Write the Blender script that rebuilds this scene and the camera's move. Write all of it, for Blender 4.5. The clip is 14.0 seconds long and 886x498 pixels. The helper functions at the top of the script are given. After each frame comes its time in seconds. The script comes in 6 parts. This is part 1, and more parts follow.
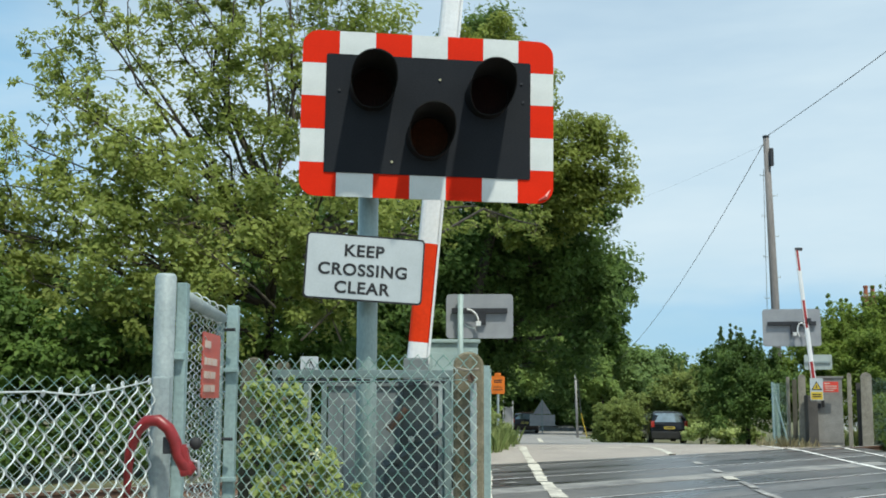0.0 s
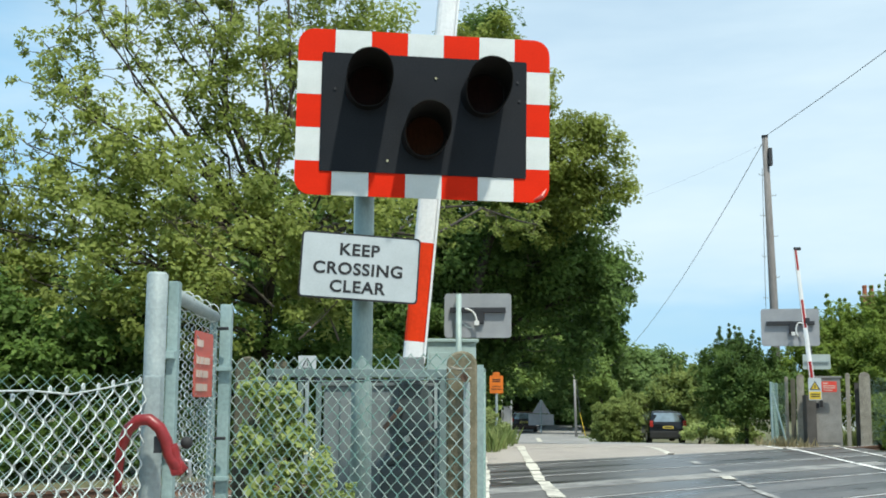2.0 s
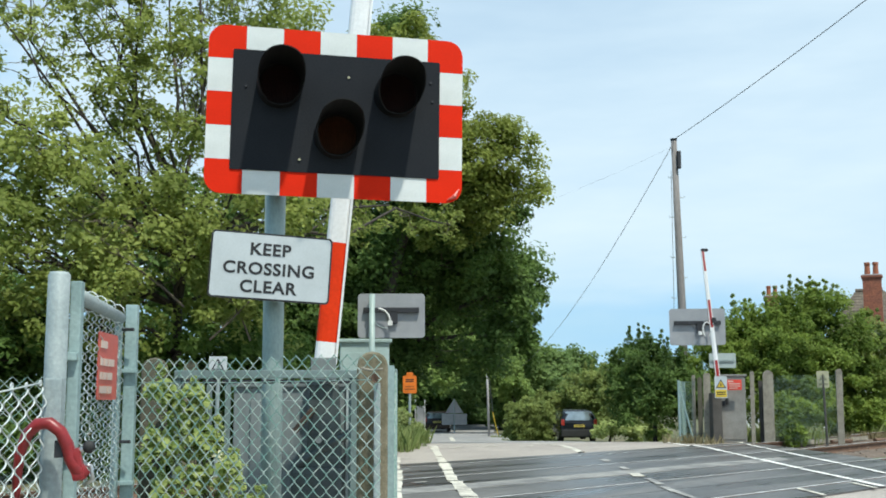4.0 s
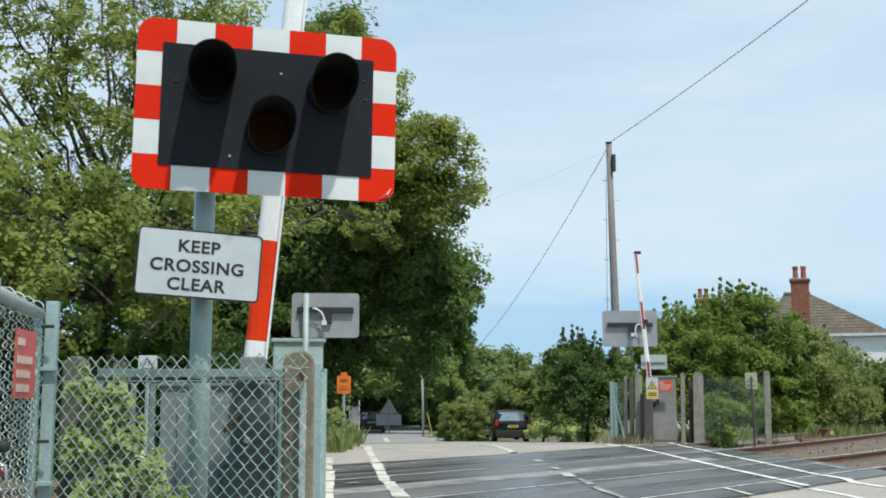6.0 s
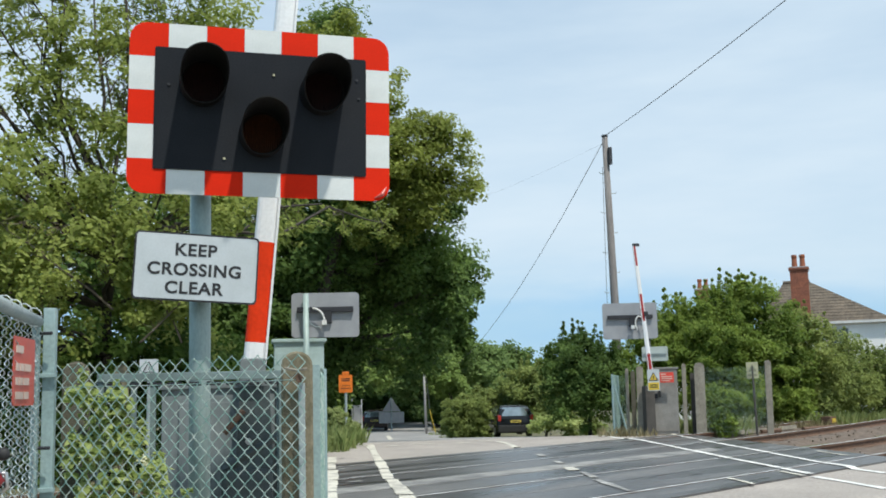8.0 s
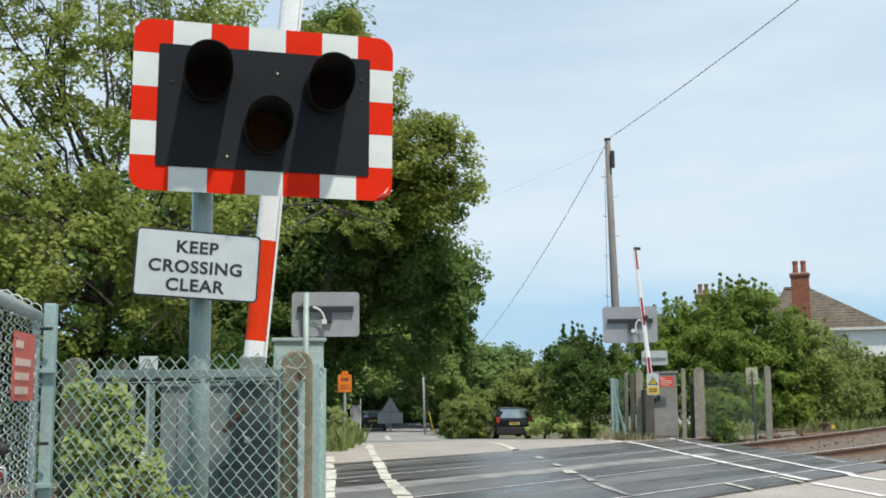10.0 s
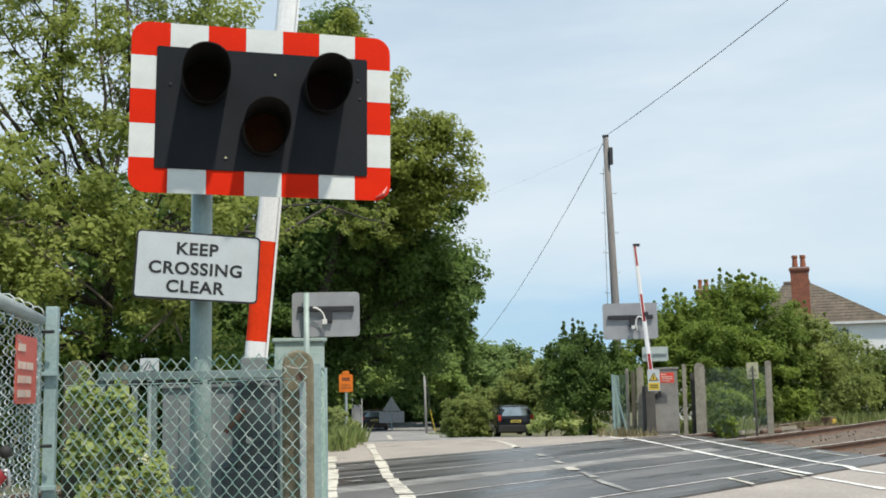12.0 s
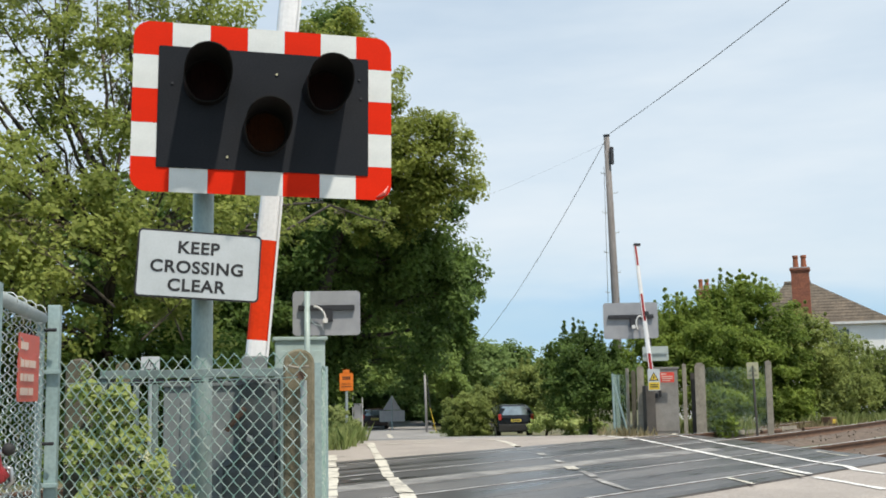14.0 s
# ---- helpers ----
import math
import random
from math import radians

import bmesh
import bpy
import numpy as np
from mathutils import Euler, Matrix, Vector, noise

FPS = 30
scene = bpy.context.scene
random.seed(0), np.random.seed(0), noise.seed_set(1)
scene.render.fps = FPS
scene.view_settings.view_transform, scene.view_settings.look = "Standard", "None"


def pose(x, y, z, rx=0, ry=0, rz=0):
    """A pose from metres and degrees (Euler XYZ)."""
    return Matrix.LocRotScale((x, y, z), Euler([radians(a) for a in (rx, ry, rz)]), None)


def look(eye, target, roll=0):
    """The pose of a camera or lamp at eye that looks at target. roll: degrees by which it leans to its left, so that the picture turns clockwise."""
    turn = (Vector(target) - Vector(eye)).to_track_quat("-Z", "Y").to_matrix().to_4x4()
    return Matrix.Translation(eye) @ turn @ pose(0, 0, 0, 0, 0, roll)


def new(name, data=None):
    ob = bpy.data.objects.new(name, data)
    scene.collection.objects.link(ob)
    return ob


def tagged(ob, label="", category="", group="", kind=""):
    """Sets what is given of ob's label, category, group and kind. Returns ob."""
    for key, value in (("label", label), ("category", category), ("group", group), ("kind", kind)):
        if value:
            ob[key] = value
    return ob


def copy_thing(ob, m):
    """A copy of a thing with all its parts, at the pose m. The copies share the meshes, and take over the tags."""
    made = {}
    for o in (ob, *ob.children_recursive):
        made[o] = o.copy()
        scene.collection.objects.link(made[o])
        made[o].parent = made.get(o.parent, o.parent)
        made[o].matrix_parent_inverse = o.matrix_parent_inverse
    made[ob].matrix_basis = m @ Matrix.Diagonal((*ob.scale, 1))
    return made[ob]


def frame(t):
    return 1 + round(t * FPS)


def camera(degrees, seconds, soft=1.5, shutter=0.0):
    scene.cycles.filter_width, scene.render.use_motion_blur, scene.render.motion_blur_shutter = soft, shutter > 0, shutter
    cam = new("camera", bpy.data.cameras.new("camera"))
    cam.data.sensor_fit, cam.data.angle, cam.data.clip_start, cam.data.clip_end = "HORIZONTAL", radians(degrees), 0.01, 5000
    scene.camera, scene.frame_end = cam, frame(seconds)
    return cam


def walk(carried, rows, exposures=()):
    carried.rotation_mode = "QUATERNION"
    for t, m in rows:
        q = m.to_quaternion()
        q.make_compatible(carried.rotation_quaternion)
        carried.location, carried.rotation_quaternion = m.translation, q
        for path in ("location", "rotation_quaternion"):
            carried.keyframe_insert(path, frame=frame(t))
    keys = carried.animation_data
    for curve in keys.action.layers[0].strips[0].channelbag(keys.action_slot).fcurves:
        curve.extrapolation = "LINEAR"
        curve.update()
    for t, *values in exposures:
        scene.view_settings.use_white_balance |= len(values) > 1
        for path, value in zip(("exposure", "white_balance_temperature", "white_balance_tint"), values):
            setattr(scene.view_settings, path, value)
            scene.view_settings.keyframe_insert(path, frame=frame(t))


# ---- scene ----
cam = camera(44.0, 14.0, soft=1.8)
PATH = [
    (0.0, pose(-0.063, -0.016, 1.124, 97.726, -0.120, -2.205)),
    (0.5, pose(-0.055, -0.007, 1.123, 97.754, -0.755, -2.277)),
    (1.0, pose(-0.048, -0.003, 1.121, 97.774, -0.699, -2.195)),
    (1.5, pose(-0.045, -0.007, 1.123, 97.808, -0.468, -2.128)),
    (2.0, pose(-0.044, -0.004, 1.124, 97.694, -0.179, -2.252)),
    (2.5, pose(-0.043, -0.002, 1.126, 97.606, 0.417, -2.792)),
    (3.0, pose(-0.039, 0.001, 1.127, 97.631, 0.384, -4.022)),
    (3.5, pose(-0.037, 0.009, 1.128, 97.638, 0.295, -5.372)),
    (4.0, pose(-0.034, 0.005, 1.126, 97.693, 0.203, -6.722)),
    (4.2, pose(-0.029, 0.012, 1.122, 97.728, 0.416, -7.230)),
    (6.3, pose(-0.003, 0.024, 1.123, 97.709, 0.001, -10.158)),
    (6.5, pose(-0.001, 0.024, 1.122, 97.710, 0.023, -10.124)),
    (7.0, pose(-0.001, 0.013, 1.128, 97.721, -0.055, -10.138)),
    (7.5, pose(0.003, 0.010, 1.124, 97.575, 0.693, -10.073)),
    (8.0, pose(0.004, 0.011, 1.125, 97.540, 1.402, -9.959)),
    (10.5, pose(0.002, 0.018, 1.125, 97.601, 0.494, -10.019)),
    (11.0, pose(0.002, 0.013, 1.126, 97.613, 0.767, -10.011)),
    (11.5, pose(0.002, 0.012, 1.124, 97.546, 0.692, -10.035)),
    (12.0, pose(0.001, -0.000, 1.123, 97.528, 1.269, -9.949)),
    (12.5, pose(-0.000, -0.000, 1.125, 97.499, 1.100, -10.000)),
    (13.0, pose(-0.000, -0.013, 1.124, 97.549, 1.060, -9.996)),
    (13.5, pose(-0.001, -0.020, 1.126, 97.430, 1.247, -9.930)),
    (14.0, pose(-0.001, -0.019, 1.123, 97.478, 1.118, -9.928)),
]
EXPOSURES = [(0.0, -0.02, 6500, 3), (1.0, 0.03, 6500, 3), (2.0, 0.18, 6500, 3), (3.0, 0.18, 6450, 3), (4.2, 0.14, 6450, 4), (7.0, -0.01, 6450, 7), (10.5, 0.06, 6800, 9), (12.0, 0.05, 6900, 10), (14.0, 0.08, 7000, 12)]
walk(cam, PATH, EXPOSURES)

# ---- light ----
SUN_EL, SUN_AZ = 62.5, 23.0          # height, and degrees to the right of straight behind the first view
world = bpy.data.worlds.new("sky")
scene.world = world
world.use_nodes = True
wn, wl = world.node_tree.nodes, world.node_tree.links
wn.clear()
w_out, w_bg = wn.new("ShaderNodeOutputWorld"), wn.new("ShaderNodeBackground")
w_sky = wn.new("ShaderNodeTexSky")
w_sky.sky_type = "NISHITA"
w_sky.sun_disc = False
w_sky.sun_elevation = radians(SUN_EL)
w_sky.sun_rotation = radians(180 - SUN_AZ)
w_sky.air_density, w_sky.dust_density, w_sky.ozone_density = 1.1, 0.5, 1.2
w_co, w_map = wn.new("ShaderNodeTexCoord"), wn.new("ShaderNodeMapping")
w_map.inputs["Scale"].default_value = (1.6, 1.6, 7.0)
w_map.inputs["Rotation"].default_value = (0, radians(-9), 0)
w_noise, w_ramp, w_mix = wn.new("ShaderNodeTexNoise"), wn.new("ShaderNodeValToRGB"), wn.new("ShaderNodeMixRGB")
w_noise.inputs["Scale"].default_value = 1.5
w_noise.inputs["Detail"].default_value = 5
w_noise.inputs["Roughness"].default_value = 0.55
w_ramp.color_ramp.elements[0].position, w_ramp.color_ramp.elements[0].color = 0.30, (0.72, 0.72, 0.72, 1)
w_ramp.color_ramp.elements[1].position, w_ramp.color_ramp.elements[1].color = 0.66, (0.98, 0.98, 0.98, 1)
wl.new(w_co.outputs["Generated"], w_map.inputs["Vector"])
wl.new(w_map.outputs["Vector"], w_noise.inputs["Vector"])
wl.new(w_noise.outputs["Fac"], w_ramp.inputs["Fac"])
# thin high cloud, clear and blue towards the skyline and away to one side
w_sep, w_low, w_side = wn.new("ShaderNodeSeparateXYZ"), wn.new("ShaderNodeMapRange"), wn.new("ShaderNodeMapRange")
w_wave, w_zadd, w_xadd = wn.new("ShaderNodeTexNoise"), wn.new("ShaderNodeMath"), wn.new("ShaderNodeMath")
w_wave.inputs["Scale"].default_value = 2.2
w_wave.inputs["Detail"].default_value = 6
for node, amount in ((w_zadd, 0.16), (w_xadd, 0.5)):
    node.operation = "MULTIPLY_ADD"
    node.inputs[1].default_value = amount
    wl.new(w_wave.outputs["Fac"], node.inputs[0])
for node, low_, high_ in ((w_low, 0.130, 0.215), (w_side, -0.16, 0.06)):
    node.interpolation_type = "SMOOTHSTEP"
    node.inputs["From Min"].default_value, node.inputs["From Max"].default_value = low_, high_
w_both, w_mul = wn.new("ShaderNodeMath"), wn.new("ShaderNodeMath")
w_both.operation = w_mul.operation = "MULTIPLY"
w_tone = wn.new("ShaderNodeMixRGB")
w_tone.inputs["Color1"].default_value = (3.0, 5.1, 7.3, 1)
w_tone.inputs["Color2"].default_value = (5.7, 6.7, 7.65, 1)
wl.new(w_co.outputs["Generated"], w_sep.inputs["Vector"])
wl.new(w_map.outputs["Vector"], w_wave.inputs["Vector"])
wl.new(w_sep.outputs["Z"], w_zadd.inputs[2])
wl.new(w_sep.outputs["X"], w_xadd.inputs[2])
wl.new(w_zadd.outputs["Value"], w_low.inputs["Value"])
wl.new(w_xadd.outputs["Value"], w_side.inputs["Value"])
wl.new(w_low.outputs["Result"], w_both.inputs[0])
wl.new(w_side.outputs["Result"], w_both.inputs[1])
wl.new(w_both.outputs["Value"], w_mul.inputs[0])
wl.new(w_ramp.outputs["Color"], w_mul.inputs[1])
wl.new(w_mul.outputs["Value"], w_tone.inputs["Fac"])
wl.new(w_tone.outputs["Color"], w_mix.inputs["Color2"])
wl.new(w_ramp.outputs["Color"], w_mix.inputs["Fac"])
wl.new(w_sky.outputs["Color"], w_mix.inputs["Color1"])
wl.new(w_mix.outputs["Color"], w_bg.inputs["Color"])
w_bg.inputs["Strength"].default_value = 0.125
wl.new(w_bg.outputs["Background"], w_out.inputs["Surface"])

sun = new("sun", bpy.data.lights.new("sun", "SUN"))
sun.data.energy, sun.data.angle, sun.data.color = 4.2, radians(2.0), (1.0, 0.955, 0.87)
a, e = radians(SUN_AZ), radians(SUN_EL)
sun.matrix_world = look((math.sin(a) * math.cos(e) * 50, -math.cos(a) * math.cos(e) * 50, math.sin(e) * 50), (0, 0, 0))


# ---- materials ----
def mat(name, colour, rough=0.6, metal=0.0, second=None, scale=4.0, low=0.35, high=0.65, fine=60.0, grain=0.25, bump=0.15, per_object=0.0, stretch=(1, 1, 1), spec=0.5, turn=0.0, rough_to=None):
    """A surface with two scales of variation: patches of a second colour, and fine grain in colour and relief."""
    m = bpy.data.materials.new(name)
    m.use_nodes = True
    n, l = m.node_tree.nodes, m.node_tree.links
    b = n["Principled BSDF"]
    b.inputs["Roughness"].default_value, b.inputs["Metallic"].default_value = rough, metal
    b.inputs["Specular IOR Level"].default_value = spec
    co, mp = n.new("ShaderNodeTexCoord"), n.new("ShaderNodeMapping")
    mp.inputs["Scale"].default_value = stretch
    mp.inputs["Rotation"].default_value = (0, 0, radians(turn))
    mp.vector_type = "TEXTURE" if turn else "POINT"
    l.new(co.outputs["Object"], mp.inputs["Vector"])
    big, ramp, mix = n.new("ShaderNodeTexNoise"), n.new("ShaderNodeValToRGB"), n.new("ShaderNodeMixRGB")
    big.inputs["Scale"].default_value, big.inputs["Detail"].default_value, big.inputs["Roughness"].default_value = scale, 6, 0.6
    ramp.color_ramp.elements[0].position, ramp.color_ramp.elements[1].position = low, high
    mix.inputs["Color1"].default_value = (*colour, 1)
    second = second or tuple(c * 0.72 for c in colour)
    mix.inputs["Color2"].default_value = (*second, 1)
    l.new(mp.outputs["Vector"], big.inputs["Vector"])
    l.new(big.outputs["Fac"], ramp.inputs["Fac"])
    l.new(ramp.outputs["Color"], mix.inputs["Fac"])
    small, val, hsv = n.new("ShaderNodeTexNoise"), n.new("ShaderNodeMapRange"), n.new("ShaderNodeHueSaturation")
    small.inputs["Scale"].default_value, small.inputs["Detail"].default_value = fine, 4
    l.new(mp.outputs["Vector"], small.inputs["Vector"])
    val.inputs["From Min"].default_value, val.inputs["From Max"].default_value = 0.3, 0.7
    val.inputs["To Min"].default_value, val.inputs["To Max"].default_value = 1 - grain, 1 + grain
    l.new(small.outputs["Fac"], val.inputs["Value"])
    value = val.outputs["Result"]
    if per_object:
        info, rnd, mul = n.new("ShaderNodeObjectInfo"), n.new("ShaderNodeMapRange"), n.new("ShaderNodeMath")
        rnd.inputs["To Min"].default_value, rnd.inputs["To Max"].default_value = 1 - per_object, 1 + per_object
        mul.operation = "MULTIPLY"
        l.new(info.outputs["Random"], rnd.inputs["Value"])
        l.new(rnd.outputs["Result"], mul.inputs[0])
        l.new(value, mul.inputs[1])
        value = mul.outputs["Value"]
    l.new(value, hsv.inputs["Value"])
    l.new(mix.outputs["Color"], hsv.inputs["Color"])
    l.new(hsv.outputs["Color"], b.inputs["Base Color"])
    if rough_to is not None:
        gloss = n.new("ShaderNodeMapRange")
        gloss.inputs["From Min"].default_value, gloss.inputs["From Max"].default_value = 0.35, 0.65
        gloss.inputs["To Min"].default_value, gloss.inputs["To Max"].default_value = rough, rough_to
        l.new(big.outputs["Fac"], gloss.inputs["Value"])
        l.new(gloss.outputs["Result"], b.inputs["Roughness"])
    if bump:
        bp = n.new("ShaderNodeBump")
        bp.inputs["Strength"].default_value, bp.inputs["Distance"].default_value = bump, 0.01
        l.new(small.outputs["Fac"], bp.inputs["Height"])
        l.new(bp.outputs["Normal"], b.inputs["Normal"])
    return m


def leaf_mat(name, colour, light, through_light=0.35):
    m = bpy.data.materials.new(name)
    m.use_nodes = True
    n, l = m.node_tree.nodes, m.node_tree.links
    b, out = n["Principled BSDF"], n["Material Output"]
    geo, ramp = n.new("ShaderNodeNewGeometry"), n.new("ShaderNodeValToRGB")
    ramp.color_ramp.elements[0].color, ramp.color_ramp.elements[1].color = (*colour, 1), (*light, 1)
    ramp.color_ramp.elements[0].position = 0.1
    co, patch, add = n.new("ShaderNodeTexCoord"), n.new("ShaderNodeTexNoise"), n.new("ShaderNodeMath")
    patch.inputs["Scale"].default_value = 0.55
    l.new(co.outputs["Object"], patch.inputs["Vector"])
    add.operation = "MULTIPLY_ADD"
    l.new(geo.outputs["Random Per Island"], add.inputs[0])
    add.inputs[1].default_value = 0.55
    sub = n.new("ShaderNodeMapRange")
    sub.inputs["From Min"].default_value, sub.inputs["From Max"].default_value = 0.35, 0.65
    sub.inputs["To Min"].default_value, sub.inputs["To Max"].default_value = -0.1, 0.5
    l.new(patch.outputs["Fac"], sub.inputs["Value"])
    l.new(sub.outputs["Result"], add.inputs[2])
    l.new(add.outputs["Value"], ramp.inputs["Fac"])
    l.new(ramp.outputs["Color"], b.inputs["Base Color"])
    b.inputs["Roughness"].default_value = 0.6
    b.inputs["Specular IOR Level"].default_value = 0.25
    tr, mx = n.new("ShaderNodeBsdfTranslucent"), n.new("ShaderNodeMixShader")
    l.new(ramp.outputs["Color"], tr.inputs["Color"])
    mx.inputs["Fac"].default_value = through_light
    l.new(b.outputs["BSDF"], mx.inputs[1])
    l.new(tr.outputs["BSDF"], mx.inputs[2])
    l.new(mx.outputs["Shader"], out.inputs["Surface"])
    return m


def glass_mat(name, colour, rough=0.05, metal=0.0):
    m = mat(name, colour, rough, metal, grain=0.02, bump=0, spec=0.9)
    m.node_tree.nodes["Principled BSDF"].inputs["Coat Weight"].default_value = 0.8
    return m


M_GALV = mat("galvanised_steel", (0.33, 0.38, 0.385), 0.6, 0.12, (0.25, 0.30, 0.305), 9, fine=90, grain=0.12)
M_GALV_TEAL = mat("painted_teal_steel", (0.30, 0.40, 0.40), 0.5, 0.1, (0.22, 0.31, 0.31), 6, fine=80, grain=0.12)
M_POLE = mat("grey_green_painted_pole", (0.33, 0.415, 0.40), 0.5, 0.05, (0.26, 0.34, 0.325), 7, fine=90, grain=0.1, stretch=(1, 1, 0.4))
M_RAILING = mat("dark_green_grey_steel", (0.17, 0.225, 0.22), 0.5, 0.1, (0.12, 0.16, 0.155), 6, grain=0.12)
# green coating; the pale second colour paints bright glints along the wire
M_WIRE = mat("green_coated_wire", (0.19, 0.33, 0.29), 0.5, 0, (0.52, 0.58, 0.54), 22, 0.42, 0.68, grain=0.2, bump=0, spec=0.4)
M_WIRE_DULL = mat("dull_galvanised_wire", (0.60, 0.64, 0.63), 0.5, 0.1, (0.34, 0.39, 0.38), 22, grain=0.2, bump=0, spec=0.4)
M_WIRE_BRIGHT = mat("galvanised_wire", (0.62, 0.66, 0.65), 0.55, 0.1, (0.42, 0.46, 0.45), 16, grain=0.15, bump=0, spec=0.3)
M_RED = mat("red_reflective_sheet", (0.68, 0.022, 0.004), 0.6, 0, (0.62, 0.020, 0.004), 5, fine=120, grain=0.06, bump=0.02, spec=0.1)
# peeled paint, lightened to hold the highlight along the bent crease
M_SCUFF = mat("scraped_highlit_red_sheet", (0.60, 0.10, 0.075), 0.35, 0, grain=0.2, bump=0.1)
M_WHITE = mat("white_reflective_sheet", (0.66, 0.69, 0.68), 0.5, 0, (0.58, 0.61, 0.60), 6, fine=120, grain=0.04, bump=0.02)
M_SIGN = mat("white_sign_face", (0.50, 0.54, 0.56), 0.42, 0, (0.43, 0.47, 0.485), 5, fine=100, grain=0.04, bump=0.02)
M_BLACK = mat("black_backboard", (0.017, 0.0195, 0.024), 0.6, 0, (0.022, 0.024, 0.028), 3, fine=140, grain=0.2, bump=0.04, spec=0.06)
M_HOOD = mat("matt_black_hood", (0.008, 0.008, 0.0085), 0.75, 0, (0.011, 0.011, 0.011), 8, grain=0.1, bump=0.03, spec=0.2)
M_LENS = mat("unlit_dark_lens", (0.040, 0.014, 0.006), 0.4, 0, (0.028, 0.010, 0.004), 20, grain=0.2, bump=0.1, spec=0.2)
# outer lenses: deeper shade inside the hoods is put into this colour
M_LENS_DARK = mat("shaded_dark_lens", (0.014, 0.005, 0.004), 0.5, 0, (0.009, 0.003, 0.003), 20, grain=0.2, bump=0.1, spec=0.2)
M_INK = mat("black_lettering", (0.018, 0.018, 0.020), 0.5, 0, grain=0.05, bump=0)
M_GREY_BACK = mat("grey_sign_back", (0.33, 0.34, 0.36), 0.5, 0.1, (0.27, 0.28, 0.30), 3, grain=0.06, bump=0.03)
M_PLATE_BACK = mat("pale_green_grey_plate", (0.42, 0.47, 0.45), 0.5, 0.1, (0.34, 0.39, 0.37), 3, grain=0.06, bump=0.03)
M_RELAY = mat("pale_teal_cabinet_paint", (0.42, 0.53, 0.52), 0.5, 0.1, (0.34, 0.44, 0.43), 2.5, grain=0.06, bump=0.03)
M_DARKBAR = mat("dark_bracket", (0.035, 0.036, 0.042), 0.5, 0.2, grain=0.1)
M_MACHINE = mat("dull_green_machine_paint", (0.062, 0.078, 0.078), 0.55, 0.1, (0.04, 0.05, 0.05), 5, grain=0.15)
M_ARM_W = mat("white_barrier_paint", (0.78, 0.79, 0.80), 0.45, 0, (0.70, 0.71, 0.72), 3, fine=50, grain=0.06, bump=0.03)
M_ARM_R = mat("red_barrier_paint", (0.72, 0.042, 0.006), 0.5, 0, (0.60, 0.034, 0.006), 4, fine=50, grain=0.08, bump=0.03, spec=0.15)
M_CABINET = mat("grey_cabinet_paint", (0.18, 0.205, 0.205), 0.6, 0.05, (0.125, 0.145, 0.148), 3, fine=40, grain=0.1, stretch=(1, 1, 0.3))
M_CAB_FAR = mat("dull_grey_cabinet", (0.27, 0.26, 0.24), 0.6, 0.1, (0.19, 0.18, 0.165), 2.2, fine=30, grain=0.1)
M_CONCRETE = mat("lichened_concrete", (0.20, 0.175, 0.12), 0.9, 0, (0.11, 0.098, 0.058), 16, 0.38, 0.66, fine=130, grain=0.2, bump=0.2)
M_CONCRETE_DARK = mat("dark_mossy_concrete", (0.115, 0.103, 0.075), 0.9, 0, (0.065, 0.06, 0.042), 5, fine=110, grain=0.3, bump=0.3)
M_CONCRETE_PALE = mat("weathered_concrete", (0.30, 0.275, 0.225), 0.9, 0, (0.19, 0.17, 0.135), 5, fine=50, grain=0.3, bump=0.5)
M_ASPHALT = mat("pale_chipped_asphalt", (0.36, 0.32, 0.285), 0.75, 0, (0.28, 0.25, 0.225), 0.7, fine=45, grain=0.3, bump=0.5)
M_ASPHALT_FAR = mat("grey_lane_asphalt", (0.29, 0.28, 0.27), 0.75, 0, (0.22, 0.215, 0.21), 0.4, fine=40, grain=0.2, bump=0.4)
M_DECK = mat("dark_crossing_deck", (0.052, 0.050, 0.052), 0.24, 0, (0.20, 0.192, 0.183), 1.3, 0.42, 0.80, fine=30, grain=0.28, bump=0.35, per_object=0.04, stretch=(5, 0.8, 1), turn=38.5, rough_to=0.5)
M_BAND = mat("worn_joint_filler", (0.27, 0.26, 0.245), 0.6, 0, (0.10, 0.10, 0.10), 1.6, 0.40, 0.68, fine=40, grain=0.3)
M_LINE = mat("worn_road_paint", (0.60, 0.57, 0.49), 0.6, 0, (0.28, 0.26, 0.23), 2.6, 0.48, 0.66, fine=30, grain=0.15, bump=0.3)
M_LINE_WHITE = mat("white_road_paint", (0.70, 0.69, 0.66), 0.6, 0, (0.40, 0.39, 0.37), 2.6, 0.52, 0.72, fine=30, grain=0.12, bump=0.3)
M_LINE_FAINT = mat("faded_road_paint", (0.40, 0.39, 0.37), 0.65, 0, (0.18, 0.175, 0.17), 3.0, 0.35, 0.6, fine=30, grain=0.2, bump=0.3)
M_RAILTOP = mat("polished_rail_head", (0.62, 0.63, 0.64), 0.40, 0.1, (0.30, 0.27, 0.25), 3, grain=0.08, bump=0)
M_RUST = mat("rusty_rail_steel", (0.15, 0.085, 0.055), 0.8, 0.1, (0.10, 0.06, 0.04), 5, grain=0.3, bump=0.3)
M_BALLAST = mat("brown_ballast_stone", (0.155, 0.115, 0.088), 0.9, 0, (0.09, 0.068, 0.052), 5, fine=22, grain=0.4, bump=0.6, per_object=0)
M_STONE = mat("pale_ballast_stone", (0.24, 0.195, 0.16), 0.9, 0, (0.15, 0.12, 0.095), 5, fine=30, grain=0.3, bump=0.3)
